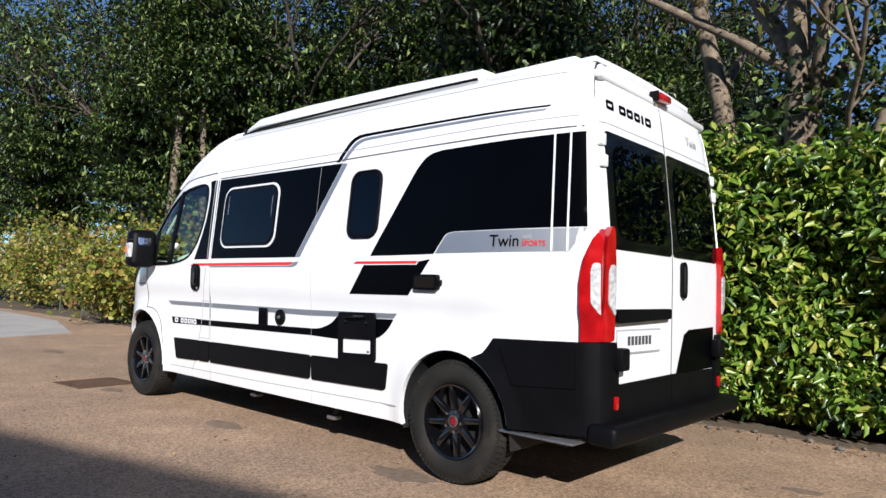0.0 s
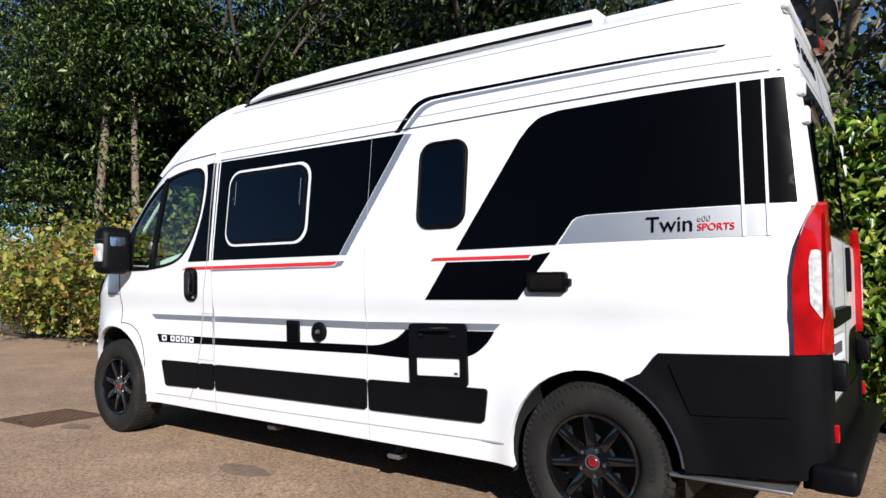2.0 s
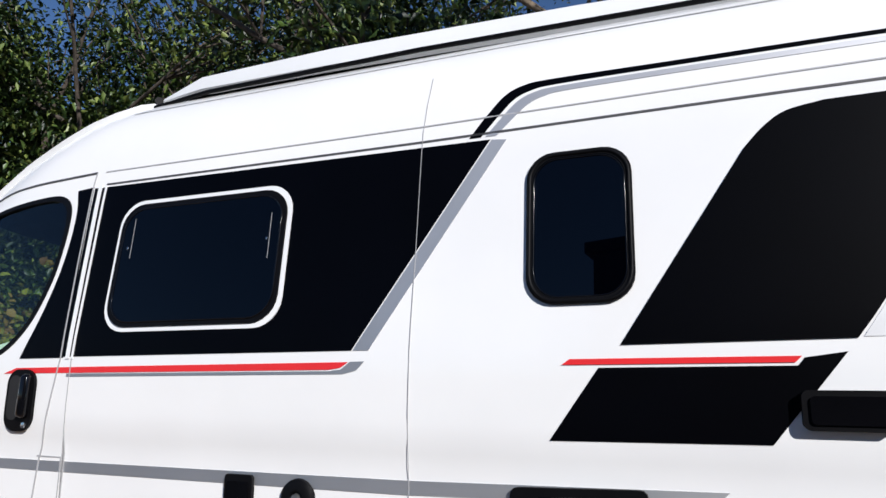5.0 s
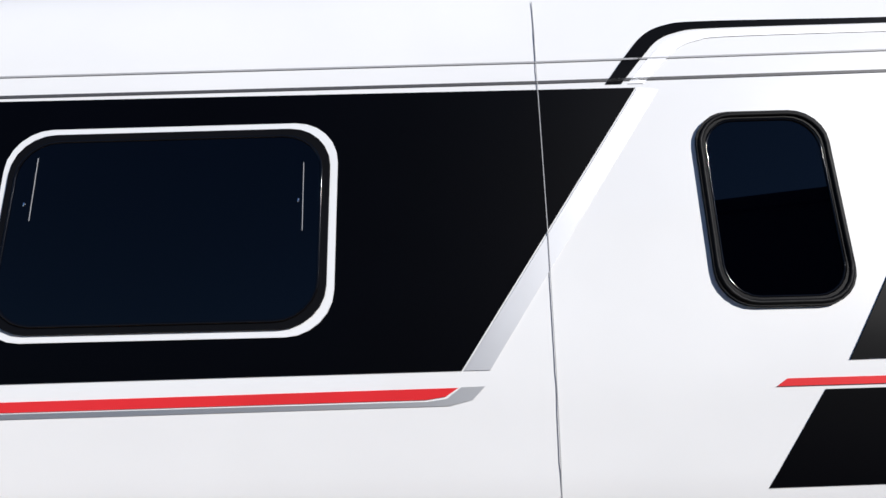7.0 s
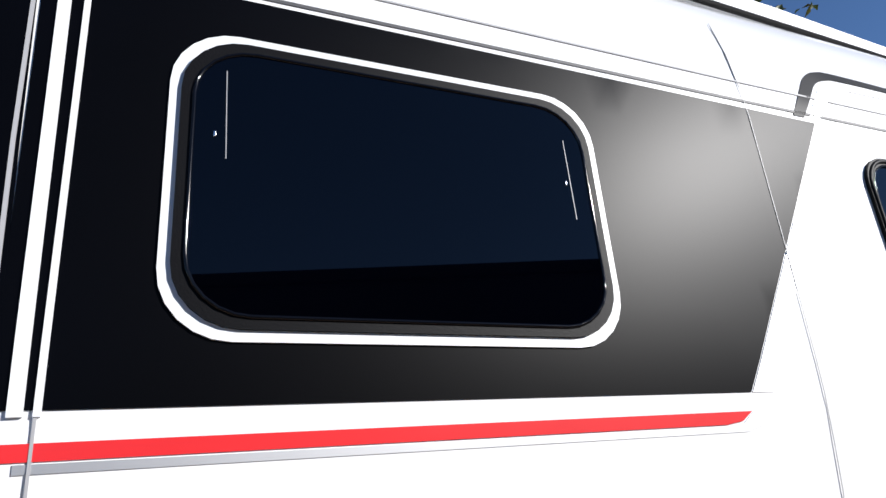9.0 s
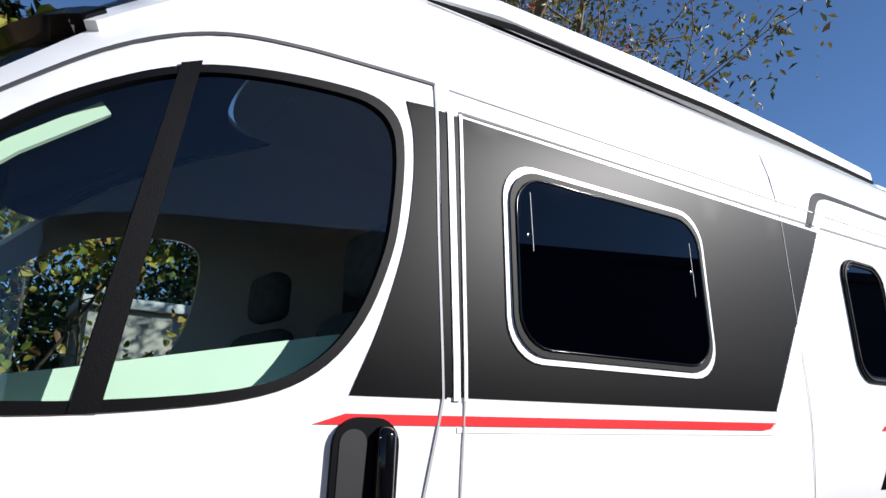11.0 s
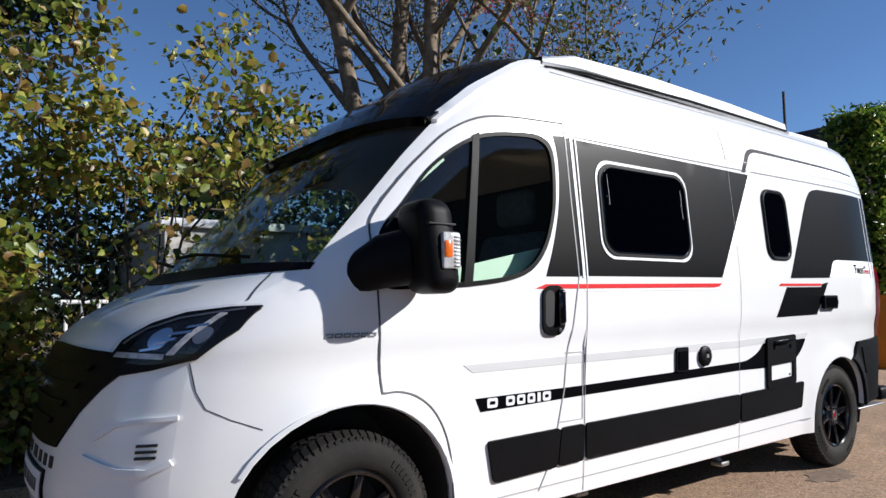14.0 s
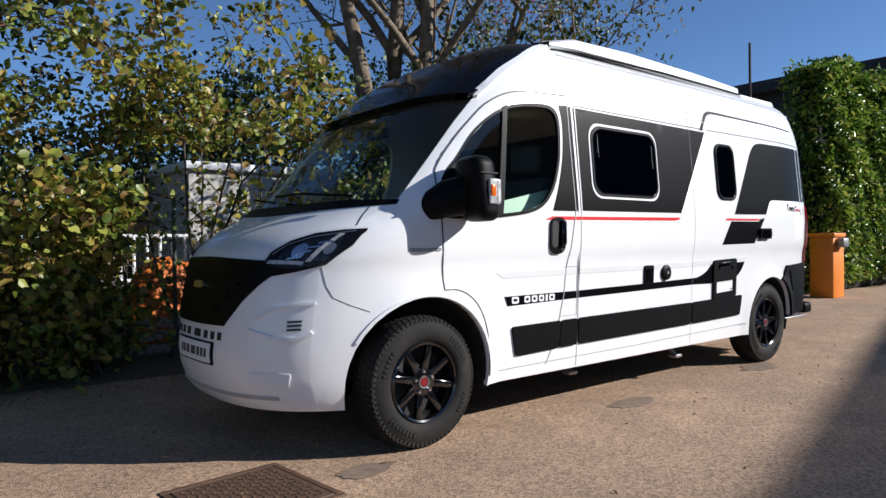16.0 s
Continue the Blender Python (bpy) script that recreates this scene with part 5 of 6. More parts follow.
# iron cover in the yard
cover = thing("manhole_cover", "rusty iron manhole cover set in the tarmac", "manhole", (-1.03, 0.05, 0))
cover.scale = (0.78, 0.78, 1.0)
cover.rotation_euler = (0, 0, radians(5))
bm = bmesh.new()
box(bm, (-0.34, -0.36, -0.02), (0.34, 0.36, 0.008), 0.004, 1)
part("plate", bm, RUST, cover)
bm = bmesh.new()
for i in range(14):
    for j in range(14):
        a = 45 if (i + j) % 2 else -45
        m = Matrix.Translation((-0.29 + i * 0.0446, -0.30 + j * 0.0462, 0.009)) @ Matrix.Rotation(radians(a), 4, 'Z') @ Matrix.Diagonal((0.03, 0.009, 0.006, 1))
        bmesh.ops.create_cube(bm, size=1, matrix=m)
part("studs", bm, RUST, cover)
bm = bmesh.new()
for lo, hi in (((-0.39, -0.41), (0.39, -0.365)), ((-0.39, 0.365), (0.39, 0.41)), ((-0.39, -0.365), (-0.345, 0.365)), ((0.345, -0.365), (0.39, 0.365))):
    box(bm, (*lo, -0.02), (*hi, 0.007), 0.003, 1)
part("frame", bm, RUST, cover)

# stones along the foot of the hedge
stone_me = []
rnd = random.Random(11)
for k in range(4):
    bm = bmesh.new()
    bmesh.ops.create_icosphere(bm, subdivisions=1, radius=0.06)
    for v in bm.verts:
        v.co *= rnd.uniform(0.7, 1.2)
        v.co.z *= 0.6
    me = bpy.data.meshes.new("stone")
    bm.to_mesh(me)
    bm.free()
    me.materials.append(STONE)
    sharp(me, 30)
    stone_me.append(me)
for k in range(60):
    s = new("edging_stone", stone_me[k % 4])
    s.matrix_basis = pose(2.6 + k * 0.14 + rnd.uniform(-0.04, 0.04), 3.26 + rnd.uniform(-0.14, 0.10), 0.018, rnd.uniform(-15, 15), 0, rnd.uniform(0, 360)) @ Matrix.Scale(rnd.uniform(0.25, 0.7), 4)
    tagged(s, "small grey edging stone at the foot of the hedge", "stone", "edging stones")


# ---------------------------------------------------------------- leaves and trees
def leaf_mesh(name, P, size, mat, seed, up=0.35, aspect=0.5, fold=0.18, spread=0.35, facing=None, rich=False):
    """Leaves as folded four-point blades at the places P."""
    rg = np.random.default_rng(seed)
    n = len(P)
    d = rg.normal(size=(n, 3))
    d[:, 2] -= 0.25
    d /= np.linalg.norm(d, axis=1, keepdims=True)
    nr = rg.normal(size=(n, 3)) * (1 - up)
    nr[:, 2] += up * 1.8
    if facing is not None:
        nr += np.array(facing)
    s = np.cross(d, nr)
    s /= np.linalg.norm(s, axis=1, keepdims=True) + 1e-9
    w = np.cross(s, d)
    L = size * rg.uniform(1 - spread, 1 + spread, (n, 1))
    a = P
    t = P + d * L + w * L * fold * rg.uniform(-1.2, 0.6, (n, 1))
    lift = w * L * fold
    r1 = P + d * L * 0.28 - s * L * aspect * 0.46 + lift * 0.8
    r2 = P + d * L * 0.66 - s * L * aspect * 0.40 + lift
    l1 = P + d * L * 0.28 + s * L * aspect * 0.46 + lift * 0.8
    l2 = P + d * L * 0.66 + s * L * aspect * 0.40 + lift
    idx = np.arange(n)[:, None]
    if rich:
        V = np.stack([a, r1, r2, t, l2, l1], 1).reshape(-1, 3)
        F = np.concatenate([idx * 6 + np.array(k) for k in ([0, 1, 2], [0, 2, 3], [0, 3, 4], [0, 4, 5])], 1).reshape(-1, 3)
    else:
        V = np.stack([a, (r1 + r2) / 2, t, (l1 + l2) / 2], 1).reshape(-1, 3)
        F = np.concatenate([idx * 4 + np.array(k) for k in ([0, 1, 2], [0, 2, 3])], 1).reshape(-1, 3)
    me = bpy.data.meshes.new(name)
    me.vertices.add(len(V))
    me.vertices.foreach_set("co", V.astype(np.float32).ravel())
    me.loops.add(F.size)
    me.loops.foreach_set("vertex_index", F.astype(np.int32).ravel())
    me.polygons.add(len(F))
    me.polygons.foreach_set("loop_start", np.arange(0, F.size, 3, dtype=np.int32))
    me.polygons.foreach_set("loop_total", np.full(len(F), 3, dtype=np.int32))
    me.materials.append(mat)
    me.update(calc_edges=True)
    return me


def branches(rnd, base, trunks, spread, levels=3, kids=4, droop=0.0):
    """Lines of tapered limbs. Returns [(points, radii)] and the tips."""
    lines, tips = [], []

    def grow(p, d, length, r, level):
        pts, q, dd = [p.copy()], p.copy(), d.normalized()
        n = 5
        for k in range(n):
            dd = (dd + Vector((rnd.uniform(-1, 1), rnd.uniform(-1, 1), rnd.uniform(-0.7, 0.9) - droop)) * (0.16 if level else 0.07)).normalized()
            q = q + dd * length / n
            pts.append(q.copy())
        end = r * (0.55 if level else 0.45)
        lines.append((pts, [r + (end - r) * k / n for k in range(n + 1)]))
        if level >= levels:
            tips.extend(pts[2:])
            return
        for k in range(kids):
            f = rnd.uniform(0.35, 1.0)
            j = min(n, int(f * n) + 1)
            side = Vector((rnd.uniform(-1, 1), rnd.uniform(-1, 1), rnd.uniform(-0.2, 0.8))).normalized()
            nd = (dd * 0.7 + side * spread).normalized()
            grow(pts[j], nd, length * rnd.uniform(0.45, 0.7), r * (0.42 if level else 0.38), level + 1)
        if level:
            tips.append(pts[-1])
    for d, length, r in trunks:
        grow(Vector(base) + Vector((rnd.uniform(-0.2, 0.2), rnd.uniform(-0.2, 0.2), 0)) * (len(trunks) > 1), Vector(d), length, r, 0)
    return lines, tips


def tree(name, label, base, seed, trunks, leaf, mat, bark, leaves, sigma, spread=0.8, levels=3, kids=4, droop=0.0, fill=(), min_r=0.004, group="", spray=False):
    rnd = random.Random(seed)
    rg = np.random.default_rng(seed)
    t = thing(name, label, "tree", base, group)
    lines, tips = branches(rnd, (0, 0, 0), trunks, spread, levels, kids, droop)
    bm = bmesh.new()
    for pts, rad in lines:
        tube(bm, pts, [max(min_r, r) for r in rad], 9 if rad[0] > 0.06 else 5, cap=False)
    part("trunk", bm, bark, t, angle=80)
    T = np.array([tuple(p) for p in tips])
    c = T[rg.integers(0, len(T), leaves)] + rg.normal(size=(leaves, 3)) * sigma
    for (cx, cy, cz, rx, ry, rz, n) in fill:
        k = 40
        cl = rg.normal(size=(k * 3, 3))
        cl = cl / np.linalg.norm(cl, axis=1, keepdims=True) * rg.uniform(0.35, 1.0, (k * 3, 1)) * np.array([rx, ry, rz]) + np.array([cx, cy, cz])
        wide = np.array([0.34, 0.34, 0.09]) if spray else np.array([rx, ry, rz]) * 0.13
        c = np.concatenate([c, cl[rg.integers(0, len(cl), n)] + rg.normal(size=(n, 3)) * wide])
    c = c[c[:, 2] > 0.15]
    raw_part("crown", leaf_mesh("crown", c, leaf, mat, seed, up=0.6 if spray else 0.35), t)
    return t


# laurel hedge beside and behind the van
def hedge(name, label, x0, x1, y0, depth, height, n, seed, leaf=0.11, mat=LEAF_LAUREL):
    rg = np.random.default_rng(seed)
    h = thing(name, label, "hedge", ((x0 + x1) / 2, y0 + depth / 2, 0))
    cx, cy = (x0 + x1) / 2, y0 + depth / 2

    def bulge(x, z):
        return 0.10 * np.sin(x * 2.1 + seed) + 0.07 * np.sin(x * 5.3 + z * 3.1) + 0.06 * np.sin(z * 4.4 + x * 1.7)
    nf = int(n * 0.62)
    x, z = rg.uniform(x0, x1, nf), rg.uniform(0.05, 1, nf) ** 0.95 * height
    z = z + 0.12 * np.sin(x * 3.3) * (z / height) + 0.06 * np.sin(x * 9.1) * (z / height)
    y = y0 + bulge(x, z) + np.abs(rg.normal(size=nf)) * 0.11 + 0.18 * np.clip((z - height * 0.85) / 0.3, 0, 2)
    A = np.stack([x, y, z], 1)
    nt = int(n * 0.25)
    x = rg.uniform(x0, x1, nt)
    A2 = np.stack([x, rg.uniform(y0, y0 + depth, nt), height + 0.10 * np.sin(x * 3.3) + rg.normal(size=nt) * 0.10], 1)
    ne = n - nf - nt
    A3 = np.stack([np.where(rg.random(ne) < 0.5, x0, x1) + rg.normal(size=ne) * 0.1, rg.uniform(y0, y0 + depth, ne), rg.uniform(0.05, height, ne)], 1)
    P = np.concatenate([A, A2, A3]) - np.array([cx, cy, 0])
    raw_part("foliage", leaf_mesh("foliage", P, leaf, mat, seed, up=0.42, aspect=0.42, facing=(0.4, -0.7, 0.3), rich=True), h)
    bm = bmesh.new()
    rnd = random.Random(seed)
    for k in range(int((x1 - x0) * 5)):
        bx = rnd.uniform(x0, x1) - cx
        by = rnd.uniform(0.45, depth - 0.2) - depth / 2
        tube(bm, [(bx, by, 0), (bx + rnd.uniform(-.1, .1), by + rnd.uniform(-.1, .1), height * 0.5), (bx + rnd.uniform(-.25, .25), by + rnd.uniform(-.2, .2), height * 0.95)], (0.03, 0.02, 0.008), 6)
    part("brushwood", bm, BARK, h)["kind"] = "stuff"
    # Dark box added behind the leaves for the shade inside the hedge.
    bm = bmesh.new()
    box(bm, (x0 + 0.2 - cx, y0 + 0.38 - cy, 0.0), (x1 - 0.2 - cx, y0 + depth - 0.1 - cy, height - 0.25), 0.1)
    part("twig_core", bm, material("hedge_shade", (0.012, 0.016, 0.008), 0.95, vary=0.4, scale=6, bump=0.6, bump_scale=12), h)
    return h


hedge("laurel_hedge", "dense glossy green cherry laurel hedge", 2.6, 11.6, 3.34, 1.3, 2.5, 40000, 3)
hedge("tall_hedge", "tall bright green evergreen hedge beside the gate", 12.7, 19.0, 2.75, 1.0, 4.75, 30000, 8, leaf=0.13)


# dry leaves and grit on the tarmac
rg = np.random.default_rng(61)
P = np.stack([rg.uniform(-5, 9, 260), rg.uniform(-3.0, 3.3, 260), np.full(260, 0.006)], 1)
P2 = np.stack([rg.uniform(-4, 12, 900), 3.25 - np.abs(rg.normal(size=900)) * 0.25, np.full(900, 0.008)], 1)
litter = new("leaf_litter", leaf_mesh("leaf_litter", np.concatenate([P, P2]), 0.035, material("dry_leaves", (0.2, 0.1, 0.04), 0.8, island=[(0.10, 0.05, 0.02), (0.22, 0.11, 0.04), (0.3, 0.2, 0.08)]), 62, up=0.97, aspect=0.6, fold=0.15))
litter.location = (0, 0, 0.004)
tagged(litter, "dry brown leaves scattered on the tarmac", "leaves", kind="stuff")


# ---------------------------------------------------------------- fence with climbing plants
def fence_y(x):
    return 4.05 + max(0.0, (-8 - x)) * 0.095


fence = thing("chain_link_fence", "green chain-link wire fence overgrown with creeper", "fence", (-3, 4.05, 0))
off = Vector((3, -4.05, 0))
post_bm = bmesh.new()
tube(post_bm, [(0, 0, 0), (0, 0, 1.62)], 0.022, 8)
post_me = bpy.data.meshes.new("post")
post_bm.to_mesh(post_me)
post_bm.free()
post_me.materials.append(WIRE)
for x in (-26, -22.7, -19.3, -15.9, -13.6, -11.6, -9.3, -7.0, -4.7, -2.4, -0.1, 2.2):
    ob = raw_part("post", post_me, fence)
    ob.location = Vector((x, fence_y(x), 0)) + off
bm = bmesh.new()


def wire(bm, a, b, r=0.003):
    a, b = Vector(a) + off, Vector(b) + off
    d = (b - a).normalized()
    s1 = d.cross(Vector((0.3, 1, 0.2))).normalized() * r
    s2 = d.cross(s1).normalized() * r
    va = [bm.verts.new(a + o) for o in (s1, -s1 * 0.5 + s2, -s1 * 0.5 - s2)]
    vb = [bm.verts.new(b + o) for o in (s1, -s1 * 0.5 + s2, -s1 * 0.5 - s2)]
    for k in range(3):
        bm.faces.new((va[k], va[(k + 1) % 3], vb[(k + 1) % 3], vb[k]))


pitch, hgt = 0.085, 1.58
x = -4.7
while x < 2.2:
    wire(bm, (x, 4.05, 0.02), (x + hgt * 0.62, 4.05, hgt), 0.0028)
    wire(bm, (x + hgt * 0.62, 4.058, 0.02), (x, 4.058, hgt), 0.0028)
    x += pitch
wire_part = part("wire_mesh", bm, WIRE, fence)
wire_part["kind"] = "stuff"
bm = bmesh.new()
for z in (0.1, 0.8, 1.58):
    for a, b in ((-26, -8), (-8, 2.2)):
        wire(bm, (a, fence_y(a), z), (b, fence_y(b), z), 0.004)
part("tension_wire", bm, WIRE, fence)


def thicket(name, label, x0, x1, y0, y1, heights, n, seed, leaf, mat, stems=14, clumps=90, tight=0.16, gap=None):
    """A loose bank of creeper and shrub: arching stems with clumps of leaves."""
    rnd, rg = random.Random(seed), np.random.default_rng(seed)
    t = thing(name, label, "shrub", ((x0 + x1) / 2, (y0 + y1) / 2, 0))
    o = Vector(((x0 + x1) / 2, (y0 + y1) / 2, 0))
    bm = bmesh.new()
    tips = []
    for k in range(stems):
        bx, by = rnd.uniform(x0, x1), rnd.uniform(y0, y1)
        top = float(np.interp(bx, *heights))
        p = Vector((bx, by, 0.0)) - o
        pts = [p.copy()]
        d = Vector((rnd.uniform(-0.25, 0.25), rnd.uniform(-0.3, 0.15), 1)).normalized()
        seg = top * rnd.uniform(0.75, 1.12) / 7
        for j in range(8):
            d = (d + Vector((rnd.uniform(-0.25, 0.25), rnd.uniform(-0.25, 0.2), -0.05 * j))).normalized()
            p = p + d * seg
            pts.append(p.copy())
            if j > 0:
                tips.append(p.copy())
                for _ in range(2):
                    q = p + Vector((rnd.uniform(-0.4, 0.4), rnd.uniform(-0.35, 0.3), rnd.uniform(-0.2, 0.3)))
                    tube(bm, [p, (p + q) / 2 + Vector((0, 0, 0.04)), q], (0.006, 0.005, 0.003), 4, cap=False)
                    tips.append(q)
        tube(bm, pts, [0.02 - 0.0018 * j for j in range(9)], 5, cap=False)
    part("brushwood", bm, BARK, t, angle=80)["kind"] = "stuff"
    T = np.array([tuple(p) for p in tips])
    T = np.concatenate([T, T[rg.integers(0, len(T), clumps)] + rg.normal(size=(clumps, 3)) * 0.2])
    c = T[rg.integers(0, len(T), n)] + rg.normal(size=(n, 3)) * tight
    c = c[c[:, 2] > 0.04]
    if gap:
        gx0, gx1, gz0, gz1 = gap
        cx = c[:, 0] + o.x
        hole = (cx > gx0) & (cx < gx1) & (c[:, 2] > gz0) & (c[:, 2] < gz1) & (rg.random(len(c)) < 0.88)
        c = c[~hole]
    raw_part("foliage", leaf_mesh("foliage", c, leaf, mat, seed, up=0.4, aspect=0.78, fold=0.12, rich=leaf < 0.115), t)
    return t


thicket("creeper_shrub", "yellowing green creeper hanging over the fence", -2.9, 1.1, 3.75, 4.7, ((-2.9, -1.6, -1.1, -0.4, 0.4, 1.1), (2.5, 2.5, 2.4, 2.9, 3.2, 2.7)), 19000, 21, 0.074, LEAF_VINE, 21, 110, 0.10, gap=(-0.72, 1.35, 0.3, 2.1))
thicket("low_shrub", "leafy green shrub at the foot of the fence", -3.2, -0.75, 3.55, 4.2, ((-3.2, -0.75), (0.9, 0.85)), 6500, 22, 0.08, LEAF_VINE, 22, 60, 0.14)
thicket("creeper_bank", "green and brown creeper bank along the fence", -11.5, -4.2, 4.25, 5.3, ((-11.5, -7, -4.2), (2.0, 2.3, 2.6)), 15000, 23, 0.11, LEAF_VINE, 44, 200, 0.2)
thicket("creeper_bank", "green and brown creeper bank along the fence", -20, -11.5, 5.3, 6.5, ((-20, -16, -11.5), (2.2, 2.9, 2.1)), 14000, 24, 0.13, LEAF_VINE, 44, 200, 0.24)
thicket("creeper_bank", "green and brown creeper bank along the fence", -30, -20, 5.6, 7.2, ((-30, -20), (2.6, 2.4)), 9000, 25, 0.16, LEAF_VINE, 36, 150, 0.3)

# ---------------------------------------------------------------- trees
rowan = tree("rowan_tree", "multi-stemmed rowan tree with thin autumn foliage", (4.2, 6.25, 0), 31,
     [((-0.07, 0.0, 1), 6.6, 0.19), ((0.02, 0.05, 1), 7.2, 0.21), ((0.10, -0.02, 1), 6.6, 0.18), ((0.24, 0.06, 1), 6.2, 0.15), ((0.44, -0.1, 1), 5.4, 0.11)],
     0.085, LEAF_SMALL, BARK_PALE, 42000, 0.24, spread=0.8, levels=3, kids=5)
rb = np.random.default_rng(44)
bm = bmesh.new()
for k in range(70):
    c = Vector((4.1 + rb.uniform(0.4, 3.4), 6.0 - rb.uniform(0.2, 2.2), rb.uniform(5.0, 6.4)))
    for _ in range(6):
        o = Vector(rb.normal(size=3) * 0.05)
        bmesh.ops.create_icosphere(bm, subdivisions=1, radius=0.016, matrix=Matrix.Translation(c + o - Vector((4.1, 6.0, 0))))
berries = part("berries", bm, BERRY, rowan, "red berry clusters")
berries["kind"] = "stuff"
WOODS = [(-11.0, 11.0, 0.17), (-18.5, 8.5, 0.2), (-21.5, 10.5, 0.2), (-25, 11, 0.22), (-16.5, 12.5, 0.2), (-12.5, 14.5, 0.2),
         (-8.8, 15.0, 0.2), (-20, 15, 0.22), (-6.2, 18.0, 0.22), (-9.5, 19.5, 0.2), (-4.6, 22.0, 0.22), (-14.5, 18.5, 0.2), (-7.0, 24.5, 0.2), (-3.4, 27.0, 0.22), (-29, 8.2, 0.2), (-33, 9, 0.2), (-27, 16, 0.2), (-38, 8.5, 0.2), (-36, 13, 0.2)]
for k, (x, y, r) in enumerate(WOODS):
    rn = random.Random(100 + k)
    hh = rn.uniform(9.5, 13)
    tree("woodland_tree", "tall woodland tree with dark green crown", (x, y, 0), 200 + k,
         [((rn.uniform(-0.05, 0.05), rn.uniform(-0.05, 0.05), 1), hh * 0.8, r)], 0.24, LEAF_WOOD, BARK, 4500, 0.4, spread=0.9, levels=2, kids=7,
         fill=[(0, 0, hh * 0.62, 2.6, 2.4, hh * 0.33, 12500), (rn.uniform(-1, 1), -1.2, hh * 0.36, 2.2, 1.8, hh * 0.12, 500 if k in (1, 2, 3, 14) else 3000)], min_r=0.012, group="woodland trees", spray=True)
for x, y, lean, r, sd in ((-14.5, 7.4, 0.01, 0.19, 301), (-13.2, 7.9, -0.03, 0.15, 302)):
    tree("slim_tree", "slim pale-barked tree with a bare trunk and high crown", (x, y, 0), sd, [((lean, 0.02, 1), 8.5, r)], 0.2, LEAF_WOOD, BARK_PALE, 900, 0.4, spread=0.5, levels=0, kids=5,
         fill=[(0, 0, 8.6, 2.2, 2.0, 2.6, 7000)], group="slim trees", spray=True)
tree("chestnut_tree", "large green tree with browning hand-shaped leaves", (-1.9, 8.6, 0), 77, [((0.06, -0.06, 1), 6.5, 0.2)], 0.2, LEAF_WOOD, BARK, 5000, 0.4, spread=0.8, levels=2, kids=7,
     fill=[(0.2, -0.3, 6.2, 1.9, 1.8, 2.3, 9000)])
# Added back row; the wood's deep shade is put into the near-black leaf colour.
DEEP_SHADE = material("deep_shade_leaves", (0.012, 0.022, 0.008), 0.6, island=[(0.003, 0.007, 0.002), (0.007, 0.014, 0.004), (0.014, 0.026, 0.008)], trans=0.05)
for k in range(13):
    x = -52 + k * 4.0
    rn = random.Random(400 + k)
    tree("fir_tree", "tall tree deep in the wood, coloured near black for shade", (x, 27 + rn.uniform(-2, 2) + 0.12 * abs(x + 25), 0), 500 + k, [((0, 0, 1), 13, 0.2)], 0.5, DEEP_SHADE, BARK, 1200, 0.5, spread=0.9, levels=1, kids=9,
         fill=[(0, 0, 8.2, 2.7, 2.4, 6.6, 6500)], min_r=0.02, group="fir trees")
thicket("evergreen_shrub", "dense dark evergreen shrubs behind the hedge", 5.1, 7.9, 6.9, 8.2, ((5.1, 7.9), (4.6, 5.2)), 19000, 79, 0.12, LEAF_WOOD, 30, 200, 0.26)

LEAF_CHESTNUT = material("chestnut_leaves", (0.12, 0.16, 0.03), 0.45, island=[(0.06, 0.10, 0.015), (0.13, 0.20, 0.025), (0.22, 0.28, 0.04), (0.20, 0.10, 0.035), (0.12, 0.055, 0.025)], trans=0.3)


def sapling(label, base, limbs, seed):
    """A young chestnut: limbs that carry hanging leaves of seven blades."""
    rnd = random.Random(seed)
    t = thing("chestnut_sapling", label, "tree", base)
    bm = bmesh.new()
    verts, faces = [], []
    for limb in limbs:
        pts = [Vector(p) for p in curve_pts(limb, 5)]
        tube(bm, pts, [0.035 - 0.028 * i / (len(pts) - 1) for i in range(len(pts))], 6)
        for p in pts[len(pts) // 3:]:
            for _ in range(3):
                c = p + Vector((rnd.uniform(-0.28, 0.28), rnd.uniform(-0.25, 0.25), rnd.uniform(-0.22, 0.2)))
                tube(bm, [p, (p + c) / 2 + Vector((0, 0, 0.03)), c], 0.003, 4, cap=False)
                ax = Vector((rnd.uniform(-0.6, 0.6), rnd.uniform(-1, 0.2), rnd.uniform(0.2, 1))).normalized()
                q = ax.to_track_quat("Z", "Y")
                for k in range(7):
                    a = radians(-120 + 40 * k + rnd.uniform(-8, 8))
                    size = rnd.uniform(0.10, 0.17) * (1 - 0.05 * abs(k - 3))
                    d = q @ Vector((math.sin(a), math.cos(a), -0.35)).normalized()
                    w = d.cross(ax).normalized() * size * 0.17
                    n0 = len(verts)
                    verts += [c, c + d * size * 0.62 + w + ax * size * 0.05, c + d * size, c + d * size * 0.62 - w + ax * size * 0.05]
                    faces += [(n0, n0 + 1, n0 + 2), (n0, n0 + 2, n0 + 3)]
    part("stem", bm, BARK, t, angle=80)
    raw_part("foliage", mesh_from("foliage", verts, faces, LEAF_CHESTNUT, smooth=False), t)
    return t


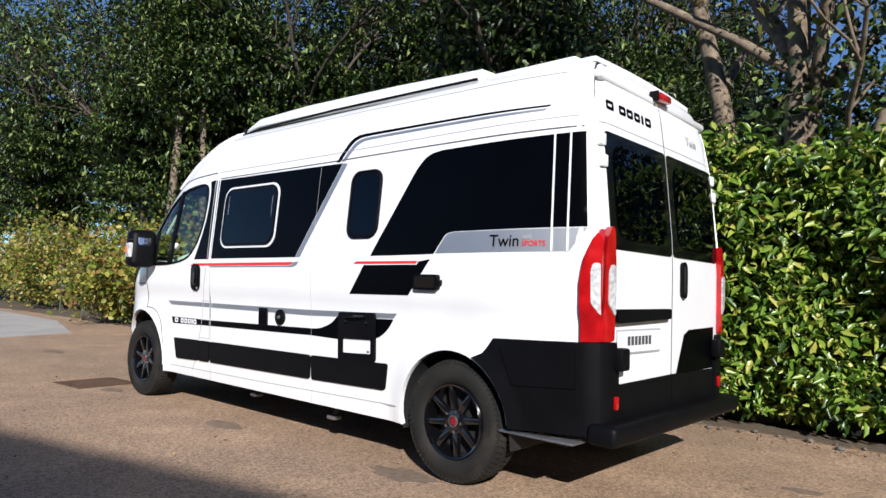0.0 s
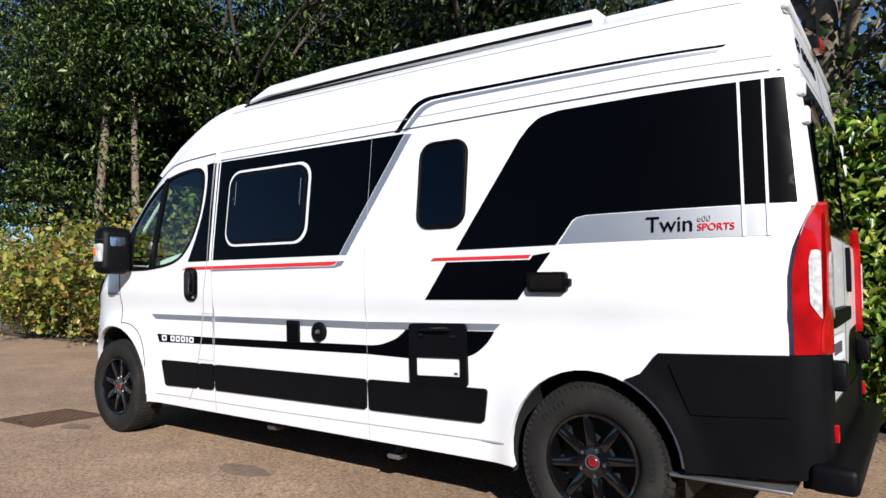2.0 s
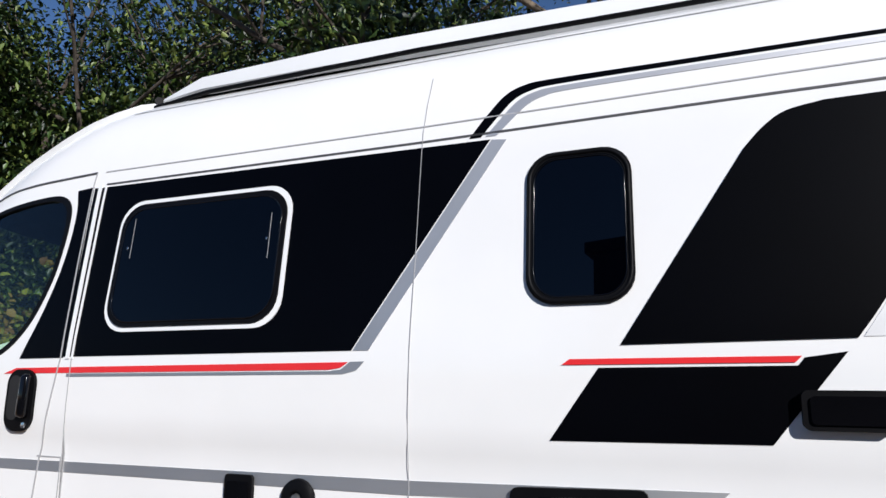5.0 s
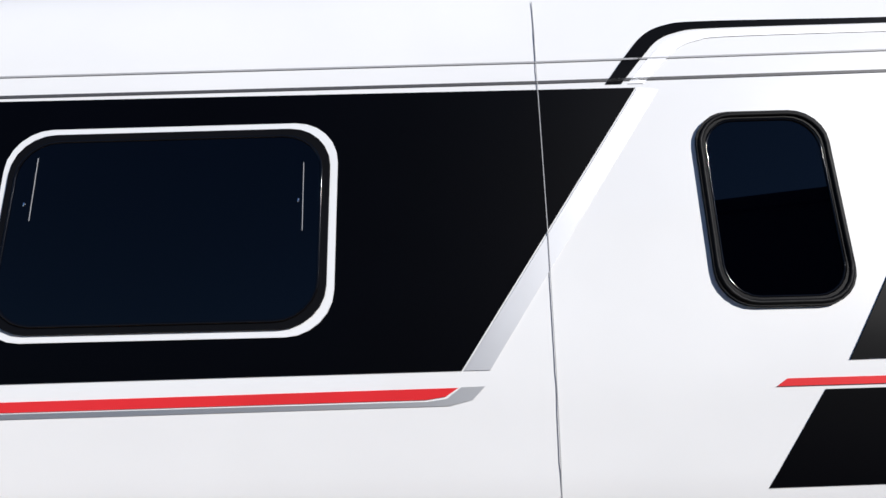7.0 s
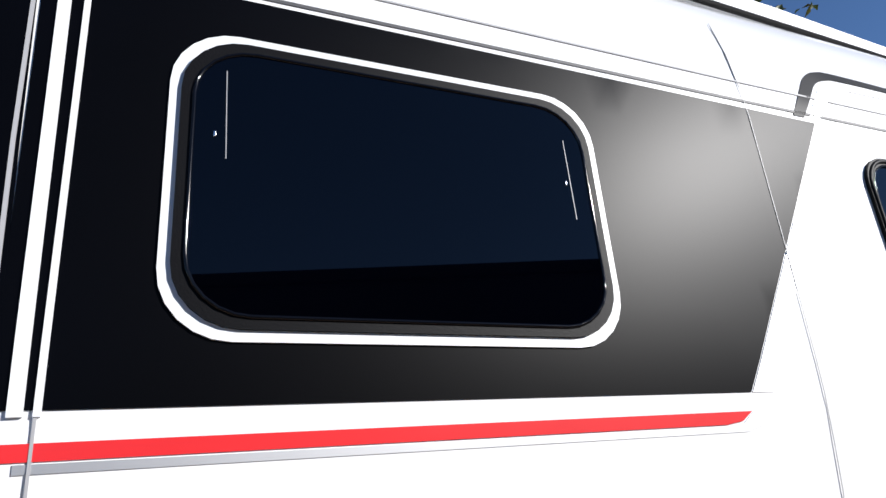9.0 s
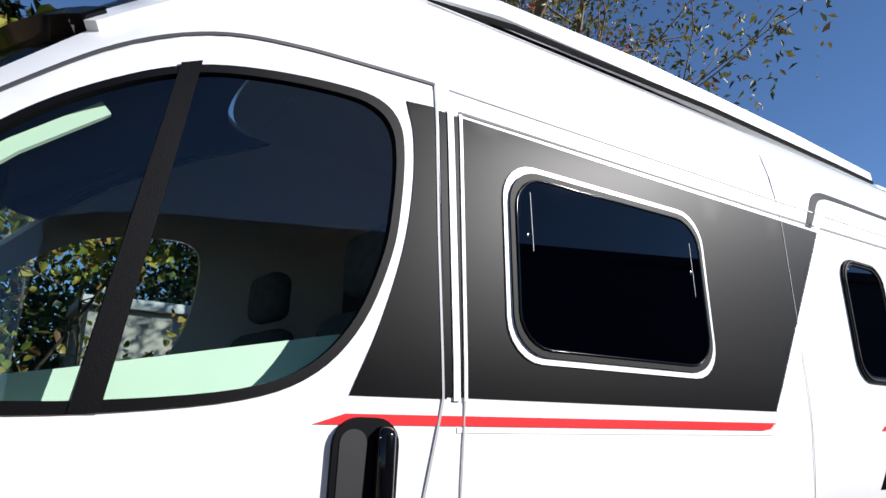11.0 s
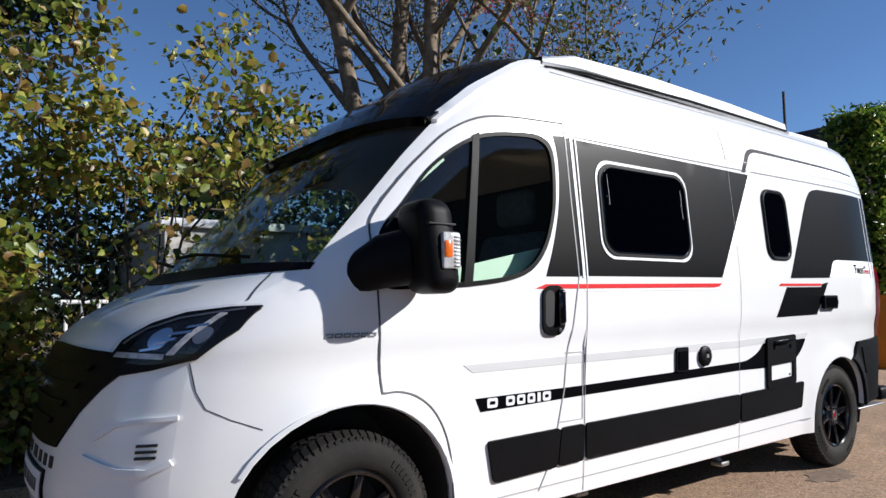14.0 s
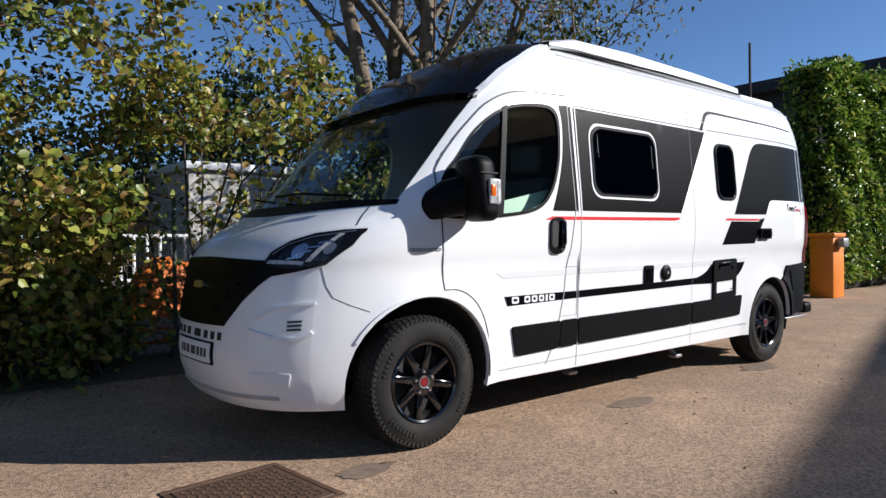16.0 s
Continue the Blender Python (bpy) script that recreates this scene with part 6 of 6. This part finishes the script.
sapling("young chestnut tree with browning hand-shaped leaves", (-2.35, 4.5, 0),
        [[(0, 0, 0), (0.05, -0.05, 1.6), (0.35, -0.25, 2.75), (0.95, -0.45, 3.25), (1.65, -0.6, 3.2)],
         [(0, 0, 0), (0.1, -0.1, 1.3), (0.45, -0.4, 2.1), (0.8, -0.6, 2.55)],
         [(0, 0, 0), (0.08, 0, 2.2), (0.5, -0.2, 3.3), (1.1, -0.4, 3.75)]], 71)

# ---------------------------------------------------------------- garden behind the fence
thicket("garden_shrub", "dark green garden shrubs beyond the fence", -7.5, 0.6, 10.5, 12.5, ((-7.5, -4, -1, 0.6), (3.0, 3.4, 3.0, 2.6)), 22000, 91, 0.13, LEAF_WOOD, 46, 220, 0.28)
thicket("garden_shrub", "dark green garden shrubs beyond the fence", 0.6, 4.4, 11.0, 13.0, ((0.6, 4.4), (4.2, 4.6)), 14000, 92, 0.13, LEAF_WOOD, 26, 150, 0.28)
wall = thing("garden_wall", "grey rendered garden outbuilding with a white coping", "wall", (2.06, 7.35, 0))
part("wall_body", boxed((-0.9, 0, 0), (3.4, 3.0, 2.31), 0.02), RENDER_GREY, wall)
part("coping", boxed((-1.0, -0.1, 2.31), (3.5, 3.1, 2.43), 0.02), WHITE_PLASTIC, wall, "white coping")
rail = thing("railing", "white metal garden railing", "railing", (0.27, 5.6, 0))
for z in (0.75, 1.28):
    bm = bmesh.new()
    tube(bm, [(-0.55, 0, z), (0.45, 0, z)], 0.022, 8)
    part("rail", bm, WHITE_PLASTIC, rail)
bal_bm = bmesh.new()
tube(bal_bm, [(0, 0, 0), (0, 0, 1.28)], 0.02, 8)
bal_me = bpy.data.meshes.new("baluster")
bal_bm.to_mesh(bal_me)
bal_bm.free()
bal_me.materials.append(WHITE_PLASTIC)
for k in range(7):
    b = raw_part("baluster", bal_me, rail)
    b.location = (-0.5 + k * 0.15, 0, 0)
# orange sheet thrown over a heap
tarp = thing("tarpaulin", "crumpled orange tarpaulin over a heap behind the fence", "tarpaulin", (0.32, 5.1, 0))
bm = bmesh.new()
N = 22
rg = np.random.default_rng(5)
grid = [[bm.verts.new((-0.75 + 1.5 * i / N, -0.35 + 0.7 * j / N,
                       max(0.0, (1.12 - 0.30 * i / N) * (1 - abs(2 * j / N - 1) ** 3) * (1 - abs(2 * i / N - 1) ** 4) + rg.normal() * 0.018))) for j in range(N + 1)] for i in range(N + 1)]
for i in range(N):
    for j in range(N):
        bm.faces.new((grid[i][j], grid[i + 1][j], grid[i + 1][j + 1], grid[i][j + 1]))
part("sheet", bm, TARP, tarp, angle=60)
timber = thing("timber_stack", "weathered pale timber beams on the ground", "timber", (-0.5, 4.6, 0))
for k, (a, z) in enumerate(((0, 0.06), (4, 0.2), (-3, 0.34))):
    bm = boxed((-0.7, -0.06, z - 0.05), (0.8, 0.06, z + 0.05), 0.008)
    bmesh.ops.rotate(bm, verts=bm.verts[:], cent=(0, 0, 0), matrix=Matrix.Rotation(radians(a), 3, 'Z'))
    part("beam", bm, CONCRETE, timber)

# ---------------------------------------------------------------- gate cabinet and house at the far end
cab = thing("barrier_cabinet", "orange metal barrier cabinet beside the hedge", "cabinet", (11.98, 2.62, 0))
part("cabinet_body", boxed((-0.26, -0.22, 0.0), (0.26, 0.22, 1.18), 0.02), ORANGE, cab)
part("top_cover", boxed((-0.28, -0.25, 1.18), (0.28, 0.25, 1.26), 0.015), ORANGE, cab)
part("barrier_clamp", boxed((-0.12, -0.36, 0.98), (0.12, -0.22, 1.16), 0.02), STEEL, cab, "grey barrier clamp")
part("door_panel", boxed((-0.272, -0.16, 0.12), (-0.262, 0.16, 1.05), 0.004), ORANGE, cab)
house = thing("house", "low dark house with a flat roof and chimney", "house", (26.5, 4.2, 0))
part("wall", boxed((-3.5, 0, 0), (9, 8, 6.55), 0.02), BRICK_DARK, house)
part("roof", boxed((-4.0, -0.5, 6.55), (9.5, 8.5, 7.0), 0.04), ROOF_DARK, house)
part("chimney", boxed((1.4, 4.1, 7.0), (2.4, 5.1, 8.7), 0.02), ROOF_DARK, house)
for xx in (-2.2, 0.5, 3.2):
    wd = part("window", boxed((xx, -0.03, 3.3), (xx + 1.3, 0.03, 4.6), 0.01), WHITE_PLASTIC, house)
    part("pane", boxed((xx + 0.08, -0.045, 3.38), (xx + 1.22, -0.031, 4.52), 0.003), ACRYLIC, wd)
bm = bmesh.new()
tube(bm, [(0, 0, 0), (0, 0, 6.7)], (0.05, 0.035), 8)
pole = part("utility_pole", bm, BARK, None)
pole.location = (16.5, 6.35, 0)
tagged(pole, "thin dark wooden pole rising behind the hedge", "pole")

# ---------------------------------------------------------------- sales building behind the camera
shop = thing("sales_building", "long dark flat-roofed building across the yard", "building", (1.4, -18.62, 0))
ang = math.atan(0.245)


def shop_box(lo, hi, bevel=0.02):
    bm = boxed(lo, hi, bevel)
    bmesh.ops.rotate(bm, verts=bm.verts[:], cent=(0, 0, 0), matrix=Matrix.Rotation(ang, 3, 'Z'))
    return bm


SHOP_H = 8.5
part("wall", shop_box((-0.2, -10, 0), (40, 2.4, SHOP_H - 0.35)), BRICK_DARK, shop)
part("parapet", shop_box((-0.4, -10.2, SHOP_H - 0.35), (40.2, 2.6, SHOP_H), 0.04), ROOF_DARK, shop)
for k in range(5, 12):
    w = part("window", shop_box((-24 + k * 5.2, 2.38, 0.9), (-21 + k * 5.2, 2.46, 3.0)), BLACK_PLASTIC, shop)
    part("pane", shop_box((-23.9 + k * 5.2, 2.461, 1.0), (-21.1 + k * 5.2, 2.48, 2.9), 0.002), ACRYLIC, w)
